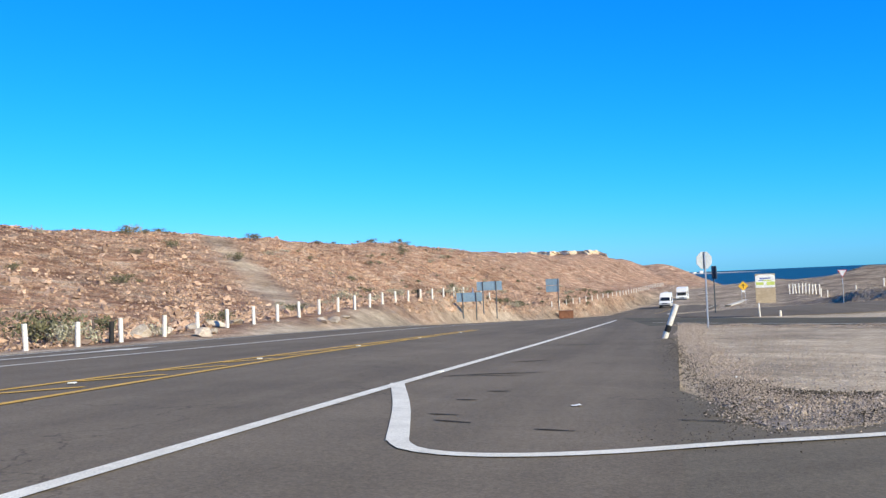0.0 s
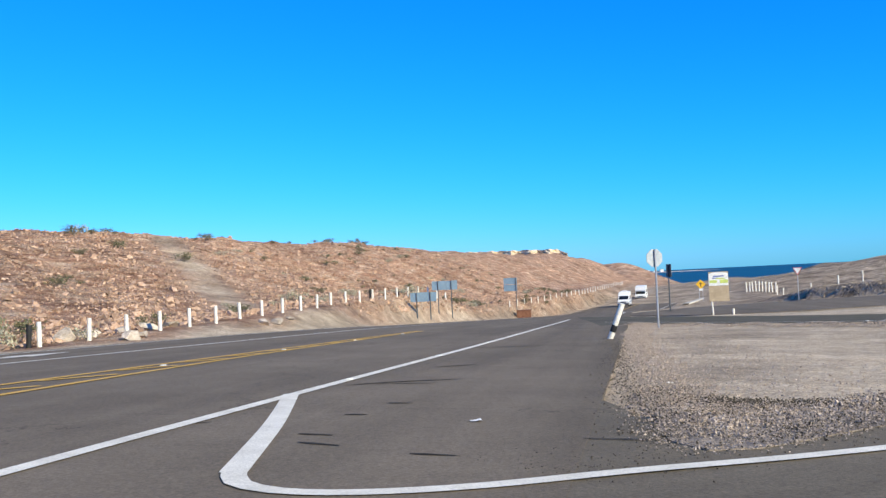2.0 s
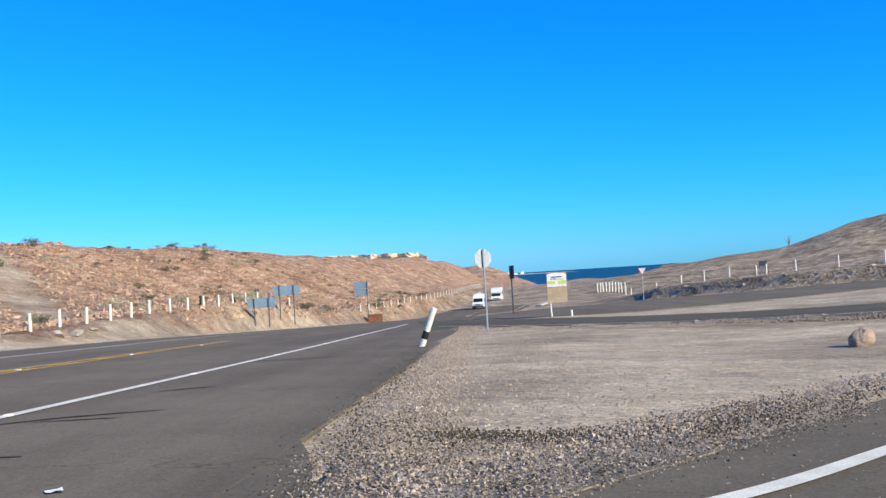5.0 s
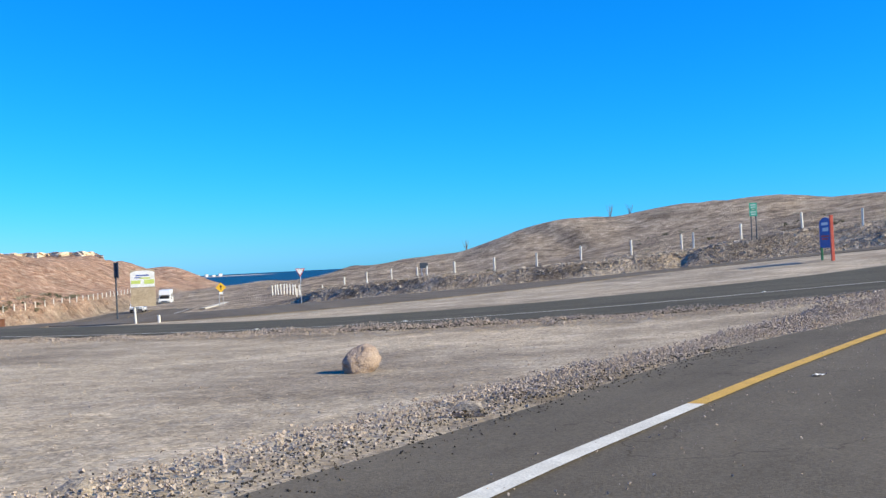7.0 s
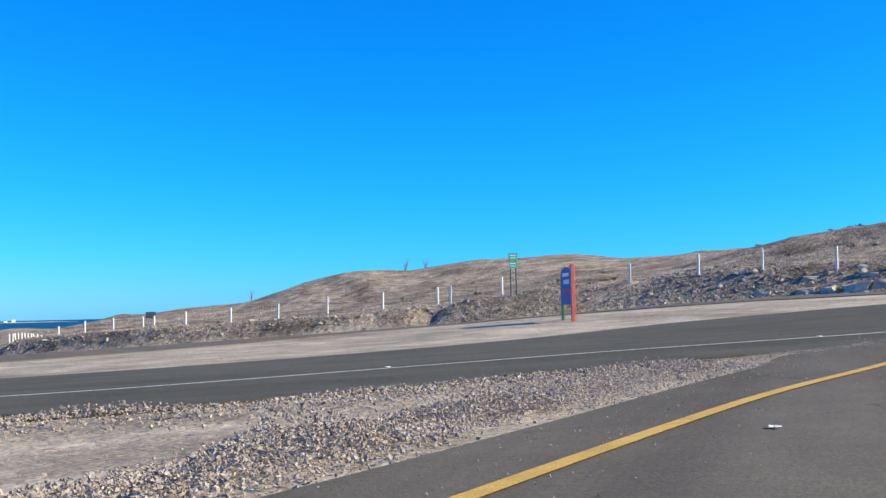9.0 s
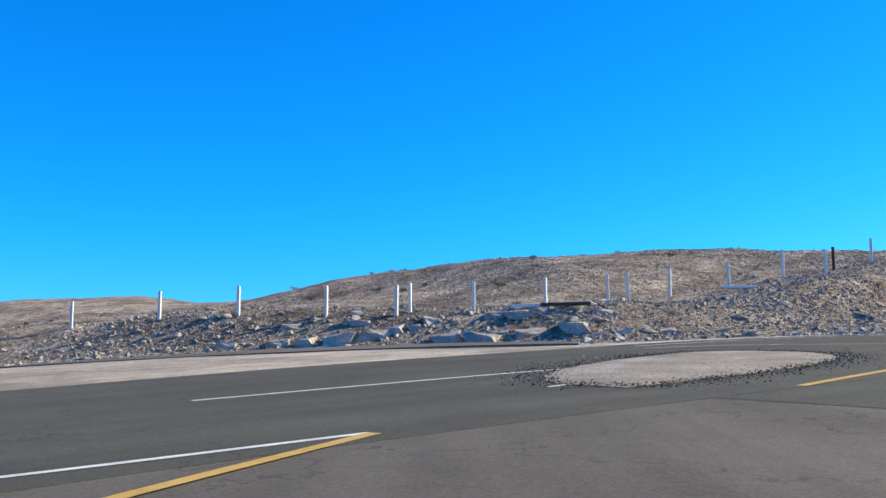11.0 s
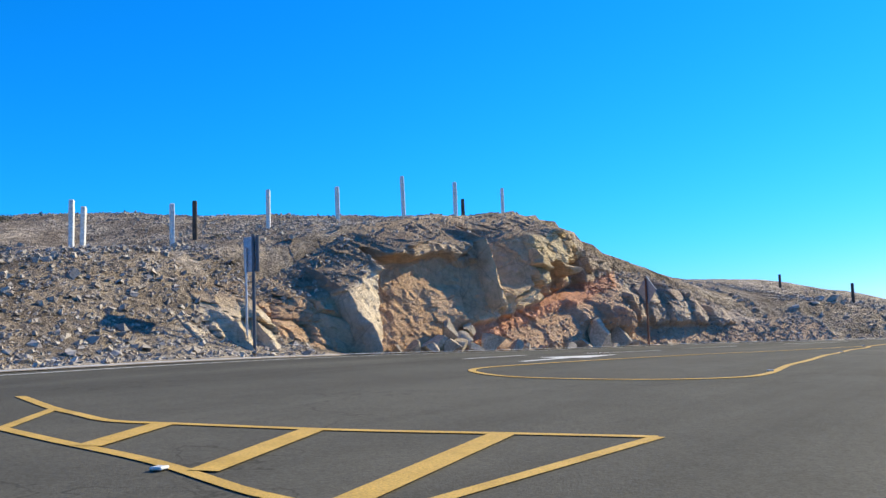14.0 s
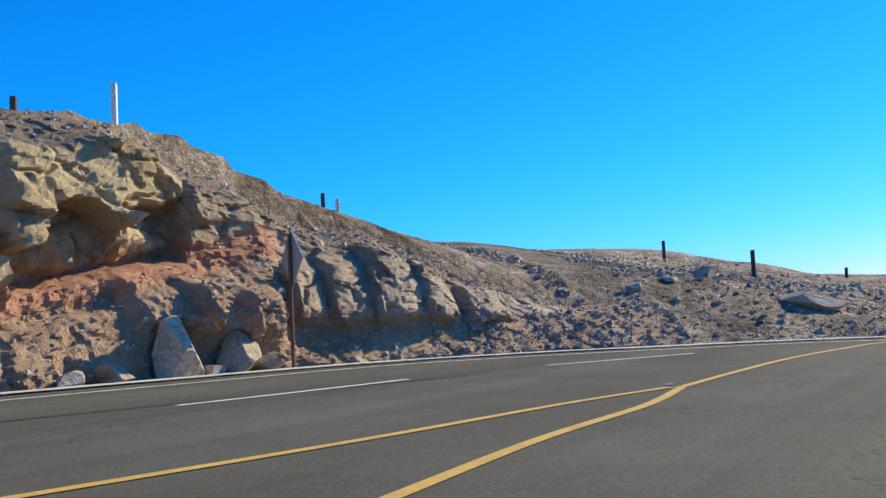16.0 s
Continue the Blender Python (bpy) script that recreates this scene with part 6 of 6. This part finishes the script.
def vehicle(name, at, turn, label, category, profile, width, paint, wheels, windows, bumper_h=0.5):
    """A vehicle that faces -y: its side profile (y, z) drawn across the width, with tapered upper edges, windows and wheels."""
    ob = thing(name, at, turn, label, category, "vehicles on the highway")
    bm = bmesh.new()
    zs = [z for _, z in profile]
    top = max(zs)
    ring = []
    for x in (-1, -0.94, 0.94, 1):
        inset_z = 0 if abs(x) < 1 else 0.06
        ring.append([bm.verts.new((x * width / 2 * (1 - 0.09 * max(0, z - 0.9) / (top - 0.9)), y, max(z - inset_z if z > 1 else z, 0.3))) for y, z in profile])
    for a, b in zip(ring[:-1], ring[1:]):
        for i in range(len(profile)):
            j = (i + 1) % len(profile)
            bm.faces.new((a[i], a[j], b[j], b[i]))
    bm.faces.new(ring[0])
    bm.faces.new(ring[-1][::-1])
    bmesh.ops.recalc_face_normals(bm, faces=bm.faces)
    part("body", bm, paint, ob)
    for wy in wheels:
        for sx in (-1, 1):
            tyre = part("wheel", rod(bmesh.new(), 0.36, 0.36, (sx * (width / 2 - 0.24), wy, 0.36), (sx * (width / 2 + 0.01), wy, 0.36), 16), TYRE, ob, "black rubber tyre")
            part("rim", rod(bmesh.new(), 0.2, 0.18, (sx * (width / 2 - 0.02), wy, 0.36), (sx * (width / 2 + 0.025), wy, 0.36), 12), GALVANISED, tyre, "grey steel rim")
    for kind, pts, push in windows:
        bm = bmesh.new()
        if kind == "side":
            for sx in (-1, 1):
                k = sx * (width / 2 * (1 - 0.05) + push)
                bm.faces.new([bm.verts.new((k, y, z)) for y, z in (pts if sx > 0 else pts[::-1])])
            part("side_window", bm, GLASS, ob)
        else:
            (y0, z0), (y1, z1) = pts
            a = width * 0.42
            bm.faces.new([bm.verts.new(v) for v in ((-a, y0 - push, z0), (a, y0 - push, z0), (a * 0.93, y1 - push, z1), (-a * 0.93, y1 - push, z1))])
            part("windscreen", bm, GLASS, ob)
    front = min(y for y, _ in profile)
    part("bumper", box(bmesh.new(), width * 0.96, 0.14, 0.26, (0, front - 0.02, 0.36), 0.03), CAR_DARK, ob)
    part("grille", box(bmesh.new(), width * 0.5, 0.06, 0.2, (0, front - 0.02, 0.72), 0.01), SIGN_DARK, ob)
    for sx in (-1, 1):
        part("headlight", box(bmesh.new(), 0.26, 0.08, 0.18, (sx * width * 0.37, front - 0.01, 0.74), 0.02), LAMP, ob)
        part("mirror", box(bmesh.new(), 0.16, 0.1, 0.22, (sx * (width / 2 + 0.1), front + 1.1, 1.25), 0.02), CAR_DARK, ob)
    return ob


def place(s, n):
    x, y = on_a(s, n)
    return (x, y, level(x, y))


van = vehicle("camper_van", place(165, -6.2), -18, "white camper van with raised roof and blue trim on the highway", "van",
              [(-2.7, 0.35), (-2.75, 0.85), (-2.0, 1.2), (-1.35, 1.95), (-0.9, 2.55), (2.6, 2.62), (2.75, 1.6), (2.75, 0.35)], 2.0, VAN_WHITE, (-1.75, 1.7),
              [("front", ((-1.95, 1.27), (-1.42, 1.88)), 0.03), ("side", [(-1.3, 1.3), (-0.5, 1.3), (-0.5, 1.85), (-1.0, 1.85)], 0.03), ("side", [(0.0, 1.35), (1.6, 1.35), (1.6, 1.85), (0.0, 1.85)], 0.03)])
part("stripe", box(bmesh.new(), 2.03, 4.2, 0.16, (0, 0.3, 0.78), 0.01), VAN_BLUE, van, "blue trim stripe")
part("roof_vent", box(bmesh.new(), 0.8, 0.8, 0.22, (0, 0.6, 2.58), 0.05), VAN_WHITE, van)
vehicle("motorhome", place(205, -6.2), -18, "tall white motorhome with an over-cab bed, on the highway", "motorhome",
        [(-3.2, 0.35), (-3.25, 0.9), (-2.6, 1.25), (-2.2, 1.85), (-2.9, 2.05), (-2.8, 2.85), (-2.2, 3.05), (3.2, 3.1), (3.3, 1.6), (3.3, 0.4)], 2.3, VAN_WHITE, (-2.3, 1.9),
        [("front", ((-2.57, 1.3), (-2.25, 1.82)), 0.03), ("side", [(-0.8, 1.6), (0.6, 1.6), (0.6, 2.2), (-0.8, 2.2)], 0.03), ("side", [(1.4, 1.6), (2.6, 1.6), (2.6, 2.2), (1.4, 2.2)], 0.03)])
vehicle("car", place(232, -2.2), 162, "dark sport utility car driving away on the highway", "car",
        [(-2.2, 0.4), (-2.3, 0.9), (-1.2, 1.05), (-0.6, 1.6), (1.7, 1.65), (2.15, 1.1), (2.2, 0.4)], 1.85, CAR_DARK, (-1.4, 1.35),
        [("front", ((-1.15, 1.08), (-0.66, 1.55)), 0.02), ("side", [(-0.6, 1.1), (1.6, 1.1), (1.4, 1.5), (-0.3, 1.5)], 0.02)])

# ---- far shore ----
PALE_ROCK = material("pale_rock", [(0.56, 0.45, 0.32), (0.74, 0.63, 0.48)], 0.95, 0.12, 1.5, 0.6)
bm = bmesh.new()
rows = []
for i in range(90):
    u = i / 89
    x, y = 22 + 48 * u, 410 + 3 * math.sin(i * 0.4)
    col = []
    for k in range(11):
        h = k / 10
        o = 2.2 * noise.fractal(Vector((i * 0.35, k * 0.3, 4)), 0.8, 2, 4) - 3.0 * h
        top = 11.9 - 0.6 * u + 0.15 * math.sin(i * 0.7) - 1.6 * float(smooth01((u - 0.92) / 0.08)) - 2 * float(smooth01((0.1 - u) / 0.1))
        col.append(bm.verts.new((x, y - o, 7.4 + h * (top - 7.4))))
    col.append(bm.verts.new((x, y + 30, top)))
    rows.append(col)
for a, b in zip(rows[:-1], rows[1:]):
    for k in range(11):
        bm.faces.new((a[k], b[k], b[k + 1], a[k + 1]))
bmesh.ops.recalc_face_normals(bm, faces=bm.faces)
tagged(link("pale_cliff", bm, PALE_ROCK), "pale rock cliff along the top of the far ridge", "cliff", kind="structure")
SAND = material("pale_sand", [(0.42, 0.36, 0.29), (0.55, 0.48, 0.40)], 0.95, 0.02, 0.3, 0.1)
bar = sheet("sandbar", np.linspace(620, 1000, 40), np.linspace(2800, 2960, 6), lambda x, y: -13.6 + 2.2 * smooth01((x - 620) / 60) * smooth01((1000 - x) / 160) * smooth01((y - 2800) / 30) * (1 + 0.2 * wave(x, y, 30, 1)), SAND)
tagged(bar, "low pale sandbar across the bay", "sandbar", kind="structure")
for k in range(7):
    ob = thing("house", (640 + 22 * k + random.uniform(-6, 6), 2880 + random.uniform(-30, 30), -11.9), random.uniform(0, 90), "small white house on the far sandbar", "house", "far houses")
    w, d, h = random.uniform(9, 16), random.uniform(7, 10), random.uniform(4, 8)
    part("wall", box(bmesh.new(), w, d, h), WHITE_SHEET, ob)
    part("roof", box(bmesh.new(), w + 0.8, d + 0.8, 0.5, (0, 0, h)), TAN_SHEET, ob)
# road studs along the lines
STUD = material("white_stud", [(0.6, 0.6, 0.56), (0.75, 0.75, 0.7)], 0.5, 5, 30, 0.05)
for x, y in [on_a(s, 0.02) for s in (2.5, 9, 15.5, 22, 29)] + [on_a(s, -4.2) for s in (-1, 5, 11, 17, 23)] + [(22.7, 36.3), (34.3, 33.2), (44, 29.6), (18.9, 38.9), (88.6, 12.2), (98.9, 9.05), (107, 6.75), (74.9, 16.35), (77.9, 17.4)]:
    ob = new("road_stud", bpy.data.meshes.get("road_stud"))if bpy.data.meshes.get("road_stud") else link("road_stud", box(bmesh.new(), 0.10, 0.09, 0.02, (0, 0, 0), 0.006), STUD)
    ob.matrix_world = pose(x, y, level(x, y) + 0.006, 0, 0, random.uniform(-20, 20))
    tagged(ob, "small white reflective stud on the road line", "road stud", "road studs")
# litter on the asphalt
for x, y in ((18.92, 17.64), (25.82, 20.74), (30.78, 22.32), (1.39, 10.54), (4.4, 14.8)):
    ob = thing("litter", (x, y, max(level(x, y), float(land(x, y))) + 0.008), random.uniform(0, 360), "crumpled white scrap of paper on the ground", "litter", "litter")
    bm = bmesh.new()
    bmesh.ops.create_grid(bm, x_segments=5, y_segments=4, size=0.055)
    for v in bm.verts:
        v.co.z = 0.025 * abs(noise.noise(v.co * 21 + Vector((x, y, 0))))
    part("sheet", bm, WHITE_SHEET, ob)
